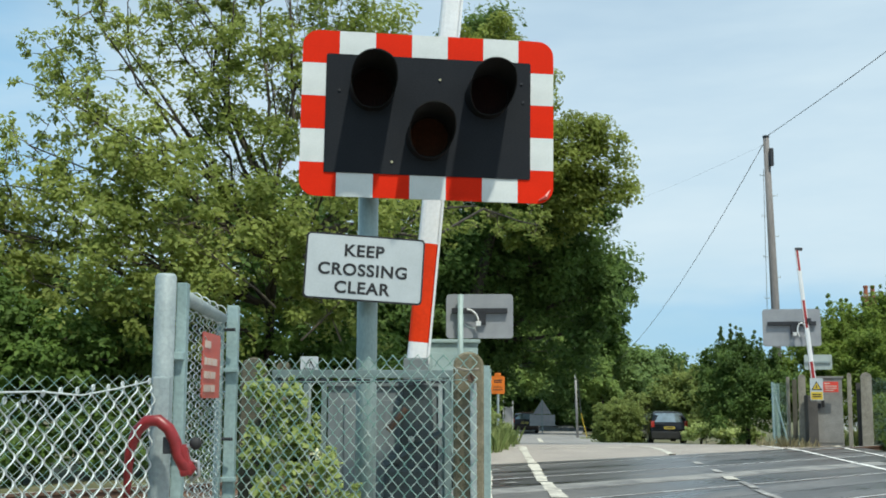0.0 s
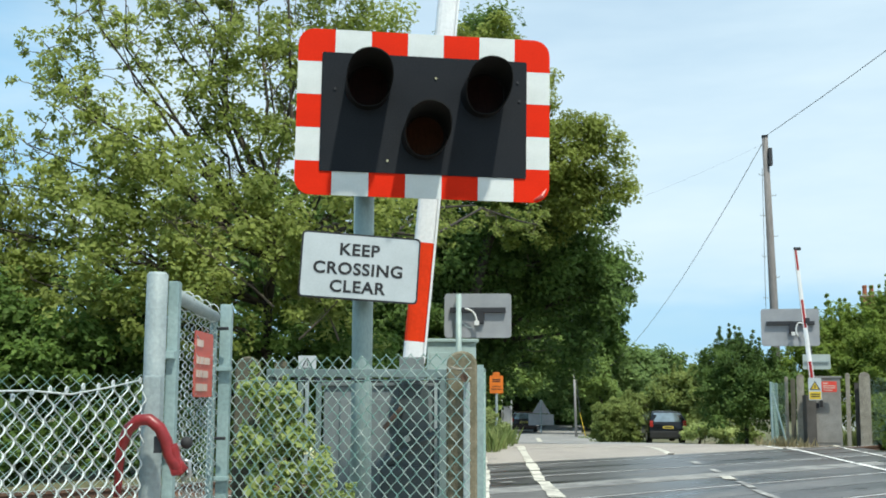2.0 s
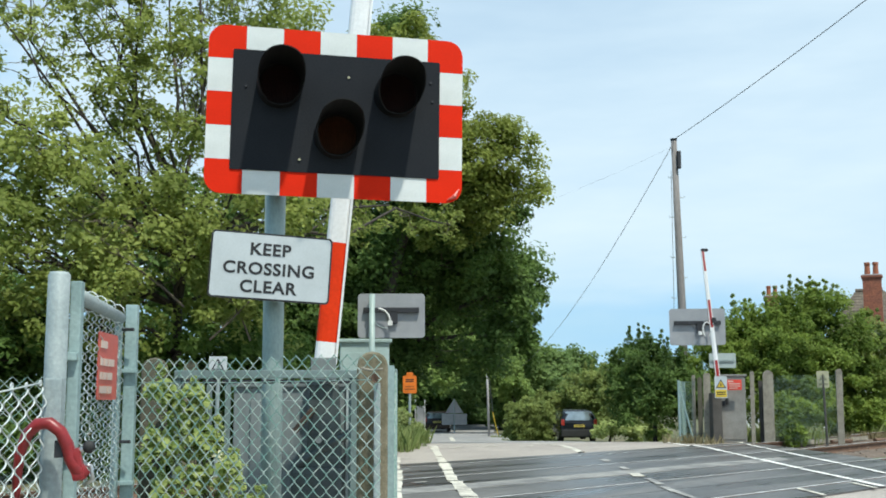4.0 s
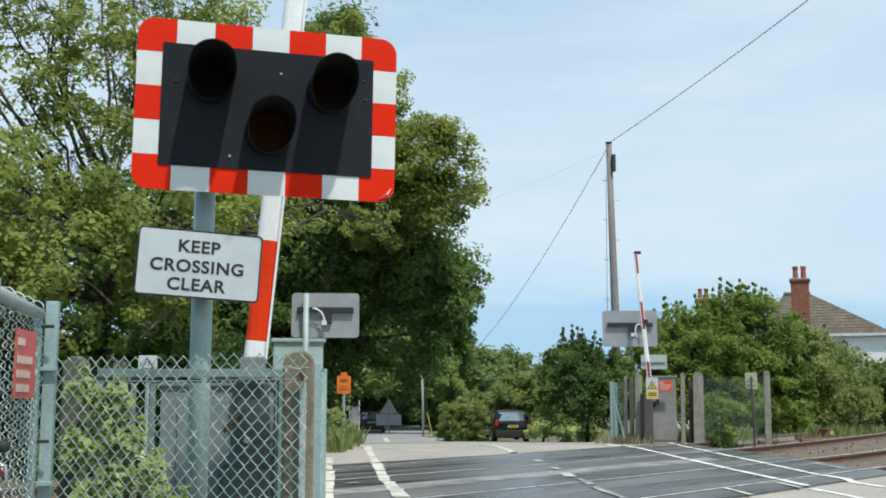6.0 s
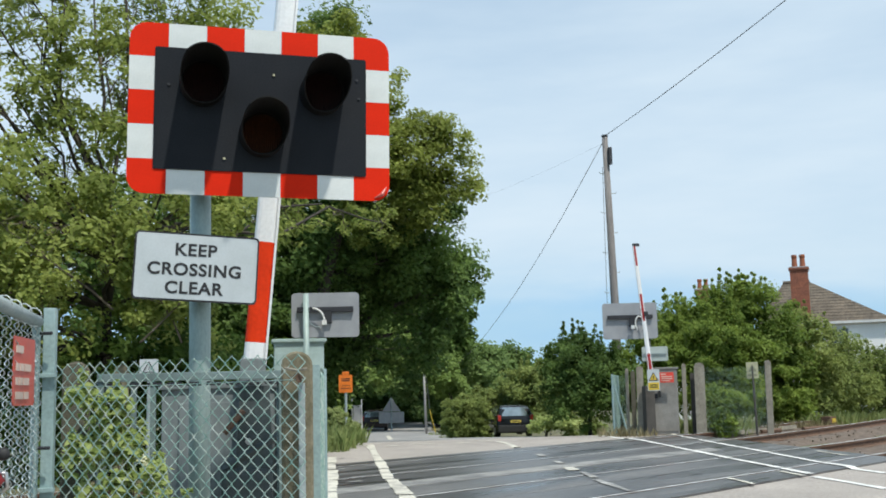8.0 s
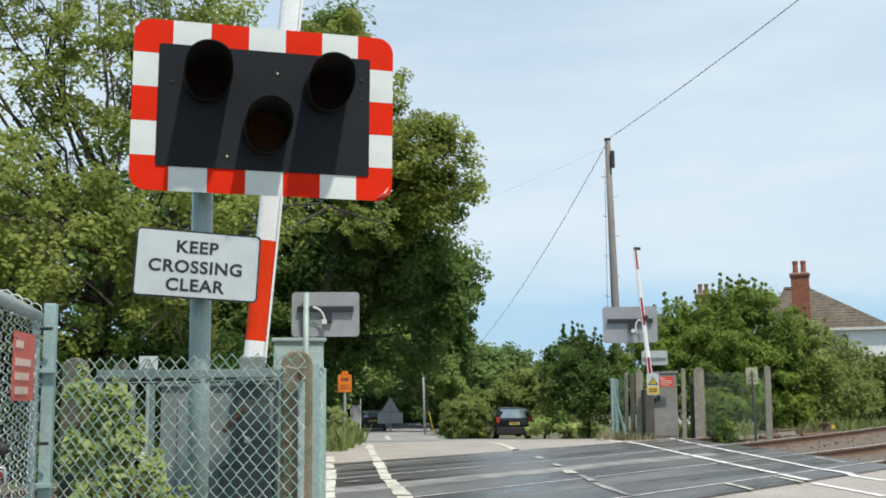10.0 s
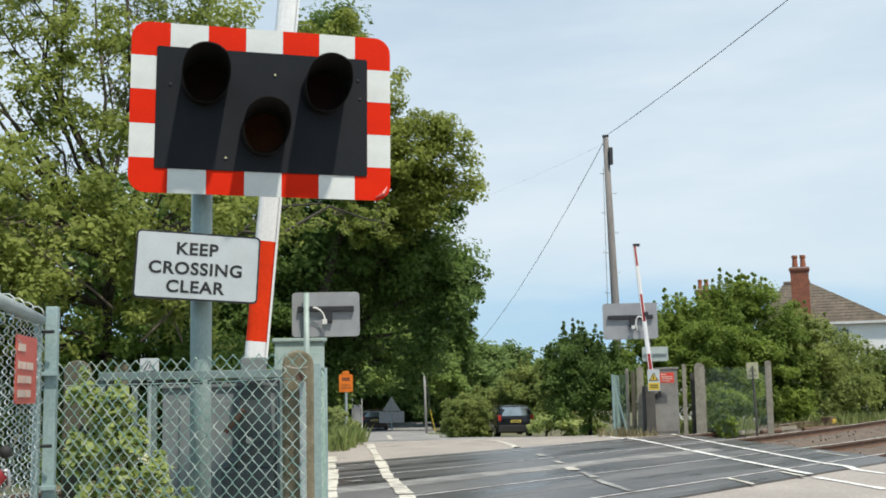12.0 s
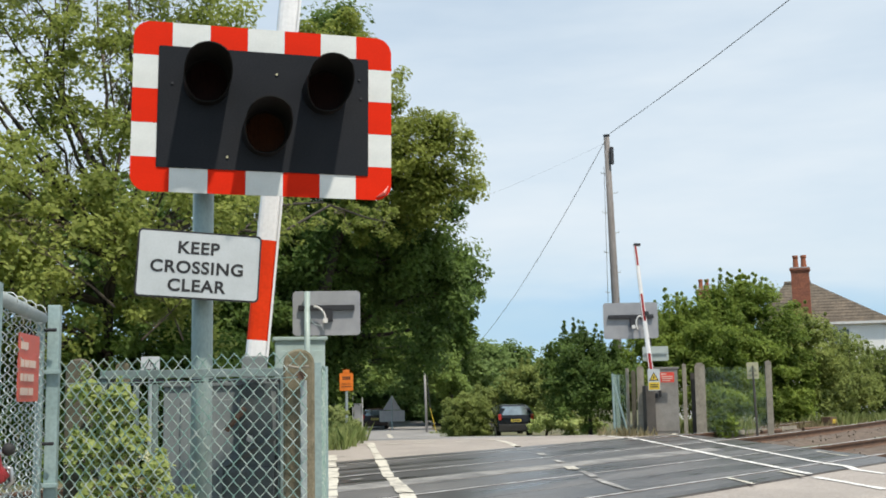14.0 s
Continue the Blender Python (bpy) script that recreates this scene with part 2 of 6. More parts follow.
M_SLEEPER = mat("weathered_sleeper", (0.17, 0.14, 0.115), 0.9, 0, (0.11, 0.09, 0.075), 4, grain=0.3, bump=0.5, per_object=0.2)
M_GROUND = mat("rough_grass_soil", (0.075, 0.095, 0.035), 0.95, 0, (0.15, 0.125, 0.075), 0.6, fine=14, grain=0.5, bump=0.8)
M_GRASS = leaf_mat("grass_blades", (0.13, 0.18, 0.05), (0.36, 0.40, 0.16))
M_DRYGRASS = leaf_mat("dry_grass", (0.20, 0.17, 0.09), (0.38, 0.33, 0.19))
M_ASH = leaf_mat("light_green_leaves", (0.17, 0.22, 0.045), (0.42, 0.475, 0.135), 0.58)
M_UNDER = leaf_mat("hedge_leaves", (0.078, 0.14, 0.028), (0.20, 0.305, 0.07), 0.5)
M_OAK = leaf_mat("dark_oak_leaves", (0.060, 0.110, 0.024), (0.165, 0.255, 0.06), 0.45)
M_FARLEAF = leaf_mat("distant_leaves", (0.10, 0.165, 0.045), (0.21, 0.30, 0.095), 0.4)
M_PALELEAF = leaf_mat("pale_bush_leaves", (0.135, 0.18, 0.045), (0.31, 0.365, 0.105), 0.45)
M_OLIVE = leaf_mat("olive_green_leaves", (0.165, 0.205, 0.038), (0.365, 0.42, 0.10), 0.55)
M_SUNLEAF = leaf_mat("sunlit_green_leaves", (0.12, 0.185, 0.042), (0.29, 0.39, 0.105), 0.45)
M_LILAC = leaf_mat("shrub_leaves", (0.095, 0.155, 0.024), (0.28, 0.37, 0.072), 0.5)
M_BRAMBLE = leaf_mat("young_leaves", (0.22, 0.30, 0.08), (0.56, 0.61, 0.25), 0.5)
M_FLOWER = mat("cream_blossom", (0.62, 0.62, 0.42), 0.8, 0, grain=0.1, bump=0)
M_BARK = mat("brown_bark", (0.055, 0.045, 0.034), 0.9, 0, (0.032, 0.027, 0.021), 6, fine=30, grain=0.4, bump=0.8, stretch=(1, 1, 0.25))
M_TWIG = mat("pale_twig", (0.13, 0.105, 0.078), 0.9, 0, (0.085, 0.07, 0.052), 6, grain=0.3, bump=0.3)
M_WOODPOLE = mat("weathered_timber_pole", (0.22, 0.205, 0.20), 0.85, 0, (0.15, 0.138, 0.132), 3, fine=40, grain=0.25, bump=0.4, stretch=(1, 1, 0.12))
M_GREYPOLE = mat("bleached_timber_pole", (0.42, 0.40, 0.39), 0.85, 0, (0.32, 0.30, 0.29), 3, fine=40, grain=0.2, bump=0.3, stretch=(1, 1, 0.12))
M_CABLE = mat("dark_grey_cable", (0.06, 0.062, 0.068), 0.6, 0, grain=0.05, bump=0)
M_WARN_RED = mat("faded_red_notice", (0.56, 0.085, 0.055), 0.45, 0, (0.46, 0.09, 0.065), 8, fine=90, grain=0.06, bump=0.02)
M_NOTICE_RED = mat("red_notice", (0.75, 0.07, 0.045), 0.45, 0, grain=0.05, bump=0)
M_PALE_TEXT = mat("pale_lettering", (0.68, 0.52, 0.44), 0.5, 0, grain=0.05, bump=0)
M_YELLOW = mat("yellow_warning_paint", (0.74, 0.52, 0.05), 0.45, 0, grain=0.05, bump=0)
M_FADED = mat("faded_yellow_sign", (0.48, 0.46, 0.30), 0.5, 0, grain=0.08, bump=0)
M_FADED_INK = mat("faded_sign_print", (0.26, 0.26, 0.17), 0.5, 0, grain=0.08, bump=0)
M_ORANGE = mat("orange_sign_paint", (0.78, 0.19, 0.015), 0.45, 0, grain=0.06, bump=0)
M_HANDLE = mat("worn_red_enamel", (0.27, 0.018, 0.020), 0.38, 0, (0.17, 0.013, 0.016), 14, fine=60, grain=0.15, bump=0.06)
M_RUBBER = mat("black_rubber", (0.018, 0.018, 0.019), 0.7, 0, grain=0.1)
M_CHROME = mat("dull_chrome", (0.55, 0.55, 0.54), 0.28, 0.9, grain=0.05, bump=0.02)
M_CARBLACK = mat("black_car_paint", (0.012, 0.014, 0.017), 0.22, 0.2, grain=0.03, bump=0)
M_CARBROWN = mat("dark_brown_car_paint", (0.030, 0.020, 0.020), 0.22, 0.3, grain=0.03, bump=0)
M_CARTRIM = mat("black_car_plastic", (0.02, 0.02, 0.02), 0.6, 0, grain=0.05)
# opaque half-metal; its pale blue base stands in for reflected sky
M_CARGLASS = glass_mat("sky_toned_car_glass", (0.30, 0.37, 0.41), 0.06, 0.6)
M_TAIL = glass_mat("red_tail_lamp", (0.42, 0.02, 0.015), 0.15)
M_PLATE = mat("yellow_number_plate", (0.72, 0.56, 0.10), 0.4, 0, grain=0.03, bump=0)
M_FARRED = mat("weathered_crimson_paint", (0.36, 0.02, 0.022), 0.5, 0, (0.28, 0.018, 0.02), 4, grain=0.08, bump=0.03)
M_DARKPOST = mat("dark_brown_machine_paint", (0.075, 0.068, 0.06), 0.7, 0, (0.05, 0.045, 0.04), 4, grain=0.2)
M_BRICK = mat("red_brick", (0.30, 0.105, 0.06), 0.85, 0, (0.20, 0.075, 0.05), 3, fine=14, grain=0.3, bump=0.4)
M_POT = mat("terracotta_pot", (0.34, 0.11, 0.055), 0.8, 0, grain=0.15)
M_TILE = mat("brown_roof_tile", (0.145, 0.115, 0.086), 0.85, 0, (0.085, 0.07, 0.054), 1.3, fine=9, grain=0.35, bump=0.5)
M_RENDER = mat("white_house_render", (0.86, 0.86, 0.85), 0.8, 0, (0.78, 0.78, 0.76), 1.0, grain=0.05)
M_LEAD = mat("grey_lead_flashing", (0.45, 0.46, 0.47), 0.6, 0.1, grain=0.1)
M_WINDOW = glass_mat("dark_window_glass", (0.05, 0.06, 0.07))
M_FRAME = mat("white_window_frame", (0.75, 0.75, 0.74), 0.5, 0, grain=0.03, bump=0)
M_TIMBER = mat("brown_fence_board", (0.17, 0.10, 0.065), 0.85, 0, (0.12, 0.075, 0.05), 3, grain=0.25, bump=0.4, per_object=0.2)


# ---- builders ----
def thing(name, label, category, m=None, group="", kind=""):
    ob = new(name)
    ob.empty_display_size = 0.1
    if m is not None:
        ob.matrix_world = m
    return tagged(ob, label, category, group, kind)


def mesh_of(bm, name, material, smooth=False):
    me = bpy.data.meshes.new(name)
    bm.to_mesh(me)
    bm.free()
    me.materials.append(material)
    if smooth:
        for p in me.polygons:
            p.use_smooth = True
    return me


def part(name, bm, material, parent, label="", smooth=False, m=None):
    ob = new(name, mesh_of(bm, name, material, smooth))
    ob.parent = parent
    if m is not None:
        ob.matrix_basis = m
    if label:
        tagged(ob, label)
    return ob


def lone(name, bm, material, label, category, group="", kind="", m=None, smooth=False):
    ob = new(name, mesh_of(bm, name, material, smooth))
    if m is not None:
        ob.matrix_world = m
    return tagged(ob, label, category, group, kind)


def box(size, at=(0, 0, 0), bevel=0.0, rot=None, bm=None):
    bm = bm or bmesh.new()
    m = Matrix.Translation(at) @ (rot or Matrix.Identity(4)) @ Matrix.Diagonal((*size, 1))
    made = bmesh.ops.create_cube(bm, size=1, matrix=m)["verts"]
    if bevel:
        edges = list({e for v in made for e in v.link_edges})
        bmesh.ops.bevel(bm, geom=edges, offset=bevel, segments=2, affect="EDGES", profile=0.7)
    return bm


def tube(points, radii, seg=8, bm=None, caps=True):
    """A round rod along points, with a radius for each."""
    bm = bm or bmesh.new()
    pts = [Vector(p) for p in points]
    if isinstance(radii, (int, float)):
        radii = [radii] * len(pts)
    rings = []
    side = None
    for i, p in enumerate(pts):
        d = (pts[min(i + 1, len(pts) - 1)] - pts[max(i - 1, 0)]).normalized()
        if side is None:
            side = d.orthogonal().normalized()
        side = (side - d * side.dot(d)).normalized()
        up = d.cross(side)
        rings.append([bm.verts.new(p + (side * math.cos(k * math.tau / seg) + up * math.sin(k * math.tau / seg)) * radii[i]) for k in range(seg)])
    for r0, r1 in zip(rings, rings[1:]):
        for k in range(seg):
            bm.faces.new((r0[k], r0[(k + 1) % seg], r1[(k + 1) % seg], r1[k]))
    if caps:
        bm.faces.new(rings[0][::-1])
        bm.faces.new(rings[-1])
    return bm


def plate(outline, thick, bm=None):
    """A flat piece in the local xz plane, its face at y = 0 towards -y."""
    bm = bm or bmesh.new()
    front = [bm.verts.new((x, 0, z)) for x, z in outline]
    back = [bm.verts.new((x, thick, z)) for x, z in outline]
    bm.faces.new(front)
    bm.faces.new(back[::-1])
    n = len(outline)
    for i in range(n):
        bm.faces.new((front[i], back[i], back[(i + 1) % n], front[(i + 1) % n]))
    bmesh.ops.recalc_face_normals(bm, faces=bm.faces)
    return bm


def rounded(w, h, r, steps=5, corners=(1, 1, 1, 1)):
    """Outline of a rectangle round the origin, its corners from top right on, against the clock."""
    pts = []
    for i, (sx, sz) in enumerate(((1, 1), (-1, 1), (-1, -1), (1, -1))):
        if not corners[i]:
            pts.append((sx * w / 2, sz * h / 2))
            continue
        for k in range(steps + 1):
            t = math.pi / 2 * (i + k / steps)
            pts.append((sx * (w / 2 - r) + r * math.cos(t), sz * (h / 2 - r) + r * math.sin(t)))
    return pts


def lettering(text, size, parent, at, material=None, squeeze=1.0, bold=0.0, spacing=1.0):
    cu = bpy.data.curves.new("lettering", "FONT")
    cu.body, cu.size, cu.align_x, cu.align_y = text, size, "CENTER", "CENTER"
    cu.extrude, cu.offset, cu.space_character = 0.0008, bold, spacing
    tmp = new("lettering_curve", cu)
    me = bpy.data.meshes.new_from_object(tmp)
    bpy.data.objects.remove(tmp)
    bpy.data.curves.remove(cu)
    me.materials.clear()
    me.materials.append(material or M_INK)
    ob = new("lettering", me)
    ob.parent = parent
    ob.matrix_basis = pose(*at, 90, 0, 0) @ Matrix.Diagonal((squeeze, 1, 1, 1))
    return ob


def bars(rows, parent, material, at, name="lettering"):
    """Unreadable writing as plain bars: rows of (x, z, width, height)."""
    bm = bmesh.new()
    for x, z, w, h in rows:
        box((w, 0.002, h), (at[0] + x, at[1], at[2] + z), bm=bm)
    return part(name, bm, material, parent)


def terrain(x, y):
    """Height of the ground: level by the crossing, falling to the lane beyond it."""
    return -1.25 * min(max((y - 27.0) / 33.0, 0.0), 1.0)


# ---- ground, road and railway ----
RAIL = radians(38.5)
U, N = Vector((math.cos(RAIL), math.sin(RAIL), 0)), Vector((-math.sin(RAIL), math.cos(RAIL), 0))
LANE = [(2.2, -40), (2.9, -8), (3.45, 4), (4.6, 14), (5.35, 22), (5.85, 28), (6.9, 40), (8.2, 58), (9.4, 74), (11.5, 86), (17.0, 98), (27.0, 108)]


def lane_x(y):
    for (x0, y0), (x1, y1) in zip(LANE, LANE[1:]):
        if y <= y1:
            return x0 + (x1 - x0) * (y - y0) / (y1 - y0)
    return LANE[-1][0]


def sheet(xs, ys, height):
    bm = bmesh.new()
    grid = [[bm.verts.new((x, y, height(x, y))) for x in xs] for y in ys]
    for r0, r1 in zip(grid, grid[1:]):
        for k in range(len(xs) - 1):
            bm.faces.new((r0[k], r0[k + 1], r1[k + 1], r1[k]))
    return bm


def spread(stops):
    out = []
    for a, b, n in stops:
        out += [a + (b - a) * i / n for i in range(n)]
    return out + [stops[-1][1]]


def ground_height(x, y):
    h = terrain(x, y) - 0.10
    d = Vector((x, y, 0)).dot(N)
    off = abs(x - lane_x(y)) if y < 108 else 50
    if off > 4.5:
        h += 0.06 * noise.noise(Vector((x * 0.35, y * 0.35, 0))) * min(1, (off - 4.5) / 2)
        if 5.6 < d < 14.4 and y < 60:
            h -= 0.12
    return h


lone("ground", sheet(spread([(-2200, -60, 12), (-60, 60, 120), (60, 2200, 12)]), spread([(-2200, -20, 12), (-20, 110, 130), (110, 2600, 14)]), ground_height),
     M_GROUND, "rough green and brown grassy ground beside the crossing", "ground", kind="structure", smooth=True)


def lane_strip(left, right, y0, y1, lift, step=1.0):
    bm = bmesh.new()
    prev = None
    n = max(2, int((y1 - y0) / step))
    for i in range(n + 1):
        y = y0 + (y1 - y0) * i / n
        x = lane_x(y)
        z = terrain(x, y) + lift
        row = [bm.verts.new((x + left, y, z)), bm.verts.new((x + right, y, z)), bm.verts.new((x + right, y, z - 0.15)), bm.verts.new((x + left, y, z - 0.15))]
        if prev:
            bm.faces.new((prev[0], prev[1], row[1], row[0]))
            bm.faces.new((prev[1], prev[2], row[2], row[1]))
            bm.faces.new((prev[3], prev[0], row[0], row[3]))
        prev = row
    return bm


lone("road", lane_strip(-4.2, 4.9, -40, 30, -0.012), M_ASPHALT, "pale pinkish-grey chipped asphalt road leading over the railway", "road", kind="structure")
lone("road_far", lane_strip(-2.9, 2.7, 30, 108, -0.012, 1.5), M_ASPHALT_FAR, "grey asphalt lane running down under trees", "road", kind="structure")


def skew(n0, n1, u0a, u1a, u0b, u1b, z0, z1):
    """A slab along the rails from n0 to n1; its ends run skew, from u0a and u1a at n0 to u0b and u1b at n1."""
    bm = bmesh.new()
    top, low = [], []
    for n, u in ((n0, u0a), (n0, u1a), (n1, u1b), (n1, u0b)):
        p = U * u + N * n
        top.append(bm.verts.new((p.x, p.y, z1)))
        low.append(bm.verts.new((p.x, p.y, z0)))
    bm.faces.new(top)
    for i in range(4):
        bm.faces.new((top[i], low[i], low[(i + 1) % 4], top[(i + 1) % 4]))
    return bm


RAILS = [6.60, 8.48, 11.18, 13.15]


def end_u(n, side):
    """Where the lane's edge, side metres from its middle, meets the line n metres out along the rails' normal."""
    u = 8.0
    for _ in range(30):
        p = U * u + N * n
        u -= (p.x - (lane_x(p.y) + side)) / (U.x - 0.1 * U.y)
    return u


deck = thing("crossing_deck", "dark worn level crossing deck between the rails", "crossing deck", kind="structure")
courses = [(5.92, 6.52), (6.68, 7.54), (7.56, 8.40), (8.56, 9.80), (9.82, 11.10), (11.26, 12.16), (12.18, 13.07), (13.23, 13.75)]
for n0, n1 in courses:
    a0, a1, b0, b1 = end_u(n0, -4.15), end_u(n0, 4.86), end_u(n1, -4.15), end_u(n1, 4.86)
    cuts = 5
    for k in range(cuts):
        f0, f1 = k / cuts, (k + 1) / cuts
        part("panel", skew(n0, n1, a0 + (a1 - a0) * f0, a0 + (a1 - a0) * f1, b0 + (b1 - b0) * f0, b0 + (b1 - b0) * f1, -0.1, 0.012), M_DECK, deck)
lone("joint_band", skew(9.42, 9.98, end_u(9.42, -4.1), end_u(9.42, 3.3), end_u(9.98, -4.1), end_u(9.98, 3.3), -0.05, 0.021), M_BAND, "pale worn filler band across the dark deck", "road joint", kind="structure")


def along_track(u, n, z=0.0):
    """A point u metres along the line; it bends away and climbs a little past the crossing."""
    far_u = max(0.0, u - 21.0)
    p = U * u + N * (n + 0.0045 * far_u * far_u)
    return Vector((p.x, p.y, z + 0.007 * min(far_u, 40)))


STATIONS = [-70, 0, 10, 20] + [22 + 2 * k for k in range(20)] + [66, 76, 90, 110]


def rail_profile(n, z):
    bm = bmesh.new()
    prof = [(-0.07, -0.16), (-0.07, -0.145), (-0.012, -0.12), (-0.012, -0.045), (-0.036, -0.035), (-0.036, -0.004), (-0.03, 0), (0.03, 0), (0.036, -0.004), (0.036, -0.035), (0.012, -0.045), (0.012, -0.12), (0.07, -0.145), (0.07, -0.16)]
    rings = []
    for u in STATIONS:
        rings.append([bm.verts.new(along_track(u, n + a, z + b)) for a, b in prof])
    k = len(prof)
    for r0, r1 in zip(rings, rings[1:]):
        for i in range(k):
            bm.faces.new((r0[i], r0[(i + 1) % k], r1[(i + 1) % k], r1[i]))
    bm.faces.new(rings[0])
    bm.faces.new(rings[-1][::-1])
    bmesh.ops.recalc_face_normals(bm, faces=bm.faces)
    return bm


for n in RAILS:
    rail = thing("rail", "steel railway rail with a bright worn head and rusty sides", "rail", group="rails", kind="structure")
    part("rail_body", rail_profile(n, 0.008), M_RUST, rail)
    head = bmesh.new()
    pairs = [[head.verts.new(along_track(u, n + s, 0.0125)) for s in (-0.036, 0.036)] for u in STATIONS]
    for r0, r1 in zip(pairs, pairs[1:]):
        head.faces.new((r0[0], r1[0], r1[1], r0[1]))
    part("rail_head", head, M_RAILTOP, rail, "polished running surface")

sleeper = None
for n_mid in (7.54, 12.165):
    bm = bmesh.new()
    for u0, u1 in ((-70, end_u(n_mid, -4.6)), (end_u(n_mid, 4.7), 120)):
        steps = int((u1 - u0) / 0.5)
        widths = [-2.3, -1.9, -1.5, -1.0, -0.5, 0, 0.5, 1.0, 1.5, 1.9, 2.3]
        rows = []
        for i in range(steps + 1):
            u = u0 + (u1 - u0) * i / steps
            row = []
            for w in widths:
                p = along_track(u, n_mid + w)
                z = p.z - 0.14 + 0.05 * noise.noise(p * 1.7) - max(0, abs(w) - 1.5) * 0.22
                row.append(bm.verts.new((p.x, p.y, z)))
            rows.append(row)
        for r0, r1 in zip(rows, rows[1:]):
            for k in range(len(widths) - 1):
                bm.faces.new((r0[k], r0[k + 1], r1[k + 1], r1[k]))
    lone("ballast_bed", bm, M_BALLAST, "brown stone ballast under the rails", "ballast", kind="stuff")
    for j in range(60):
        u = end_u(n_mid, 4.7) + 0.4 + j * 0.68
        c = along_track(u, n_mid)
        turn_ = 38.5 + math.degrees(math.atan(0.009 * max(0.0, u - 21.0)))
        if sleeper is None:
            bm = box((0.25, 2.9, 0.16), bevel=0.012)
            sleeper = lone("sleeper", bm, M_SLEEPER, "weathered sleeper half sunk in ballast", "sleeper", "sleepers under the rails", m=pose(c.x, c.y, c.z - 0.225, 0, 0, turn_))
        else:
            copy_thing(sleeper, pose(c.x, c.y, c.z - 0.225, 0, 0, turn_))
rng = random.Random(5)
bm = bmesh.new()
for _ in range(700):
    n_mid = rng.choice((7.54, 12.165))
    u = end_u(n_mid, 4.6) + rng.random() ** 1.5 * 30
    p = along_track(u, n_mid + rng.uniform(-2.1, 2.1))
    s = rng.uniform(0.02, 0.04)
    bmesh.ops.create_cube(bm, size=1, matrix=pose(p.x, p.y, p.z - 0.125 + 0.05 * noise.noise(p * 1.7), rng.uniform(0, 90), rng.uniform(0, 90), rng.uniform(0, 90)) @ Matrix.Diagonal((s * 1.3, s, s * 0.8, 1)))
lone("ballast_stones", bm, M_STONE, "loose brown ballast stones between the rails", "ballast", kind="stuff")


def paint(name, pts, width, material, label, broken=0.0, lift=0.024):
    """A painted line along points, broken into worn lengths."""
    t = thing(name, label, "road marking", kind="structure")
    rng = random.Random(name + str(pts[0]))
    if broken:
        cut = []
        for (x0, y0), (x1, y1) in zip(pts, pts[1:]):
            k = max(1, round(math.hypot(x1 - x0, y1 - y0) / broken))
            for i in range(k):
                f0, f1, side = i / k, (i + 1) / k - rng.uniform(0.0, 0.03), rng.uniform(-0.014, 0.014)
                cut.append(((x0 + (x1 - x0) * f0 + side, y0 + (y1 - y0) * f0), (x0 + (x1 - x0) * f1 + side, y0 + (y1 - y0) * f1)))
    else:
        cut = list(zip(pts, pts[1:]))
    for (x0, y0), (x1, y1) in cut:
        wide = width * (rng.uniform(0.82, 1.2) if broken else 1.0)
        d = Vector((x1 - x0, y1 - y0, 0))
        length = d.length
        d.normalize()
        s = Vector((-d.y, d.x, 0))
        bm = bmesh.new()
        k = max(2, int(length / 0.25))
        rows = []
        for i in range(k + 1):
            c = Vector((x0, y0, 0)) + d * (0.04 + (length - 0.08) * i / k)
            on_deck = 5.8 < c.dot(N) < 13.9
            z = terrain(c.x, c.y) + (lift if on_deck else -0.004)
            wob = rng.uniform(-0.012, 0.012)
            rows.append([bm.verts.new(c + s * (wide / 2 + wob) + Vector((0, 0, z))), bm.verts.new(c - s * (wide / 2 + rng.uniform(-0.012, 0.012)) + Vector((0, 0, z)))])
        for r0, r1 in zip(rows, rows[1:]):
            bm.faces.new((r0[0], r0[1], r1[1], r1[0]))
        bmesh.ops.recalc_face_normals(bm, faces=bm.faces)
        for f in bm.faces:
            if f.normal.z < 0:
                f.normal_flip()
        part("painted_length", bm, material, t)
    return t


paint("edge_line", [(1.0, 4.5), (1.55, 10.5), (1.72, 12.4), (1.86, 14.8), (2.2, 18.9), (2.82, 26.2)], 0.155, M_LINE, "worn white line along the footway edge", 2.6)
paint("footway_line", [(0.6, 8.0), (0.95, 13.2), (1.1, 15.0), (1.57, 21.4)], 0.14, M_LINE, "worn cream line along the verge side of the footway", 2.2)
paint("edge_line", [(6.4, 8.0), (6.79, 11.06), (6.95, 13.0), (7.12, 14.15), (7.42, 16.4), (7.80, 18.9), (8.5, 23.4), (8.89, 29.3)], 0.11, M_LINE_WHITE, "white line along the far side of the carriageway", 2.4)
paint("footway_line", [(7.4, 9.0), (7.96, 12.95), (8.10, 14.8), (8.6, 17.45), (9.26, 21.1), (9.98, 24.9)], 0.105, M_LINE_WHITE, "white line along the outer footway edge", 2.4)
paint("footway_line", [(10.05, 25.2), (10.25, 25.9), (10.01, 28.3)], 0.12, M_LINE, "worn cream line curving off the outer footway")
for a_, b_, wide_, material in (((4.12, 11.7), (4.27, 13.5), 0.09, M_LINE_FAINT), ((4.36, 13.7), (4.5, 14.8), 0.10, M_LINE_FAINT), ((4.5, 15.1), (4.6, 15.8), 0.17, M_LINE), ((4.76, 16.6), (4.84, 17.3), 0.10, M_LINE_FAINT), ((5.0, 18.6), (5.12, 19.4), 0.14, M_LINE_FAINT)):
    paint("centre_line", [a_, b_], wide_, material, "faded white centre line dash on the deck")
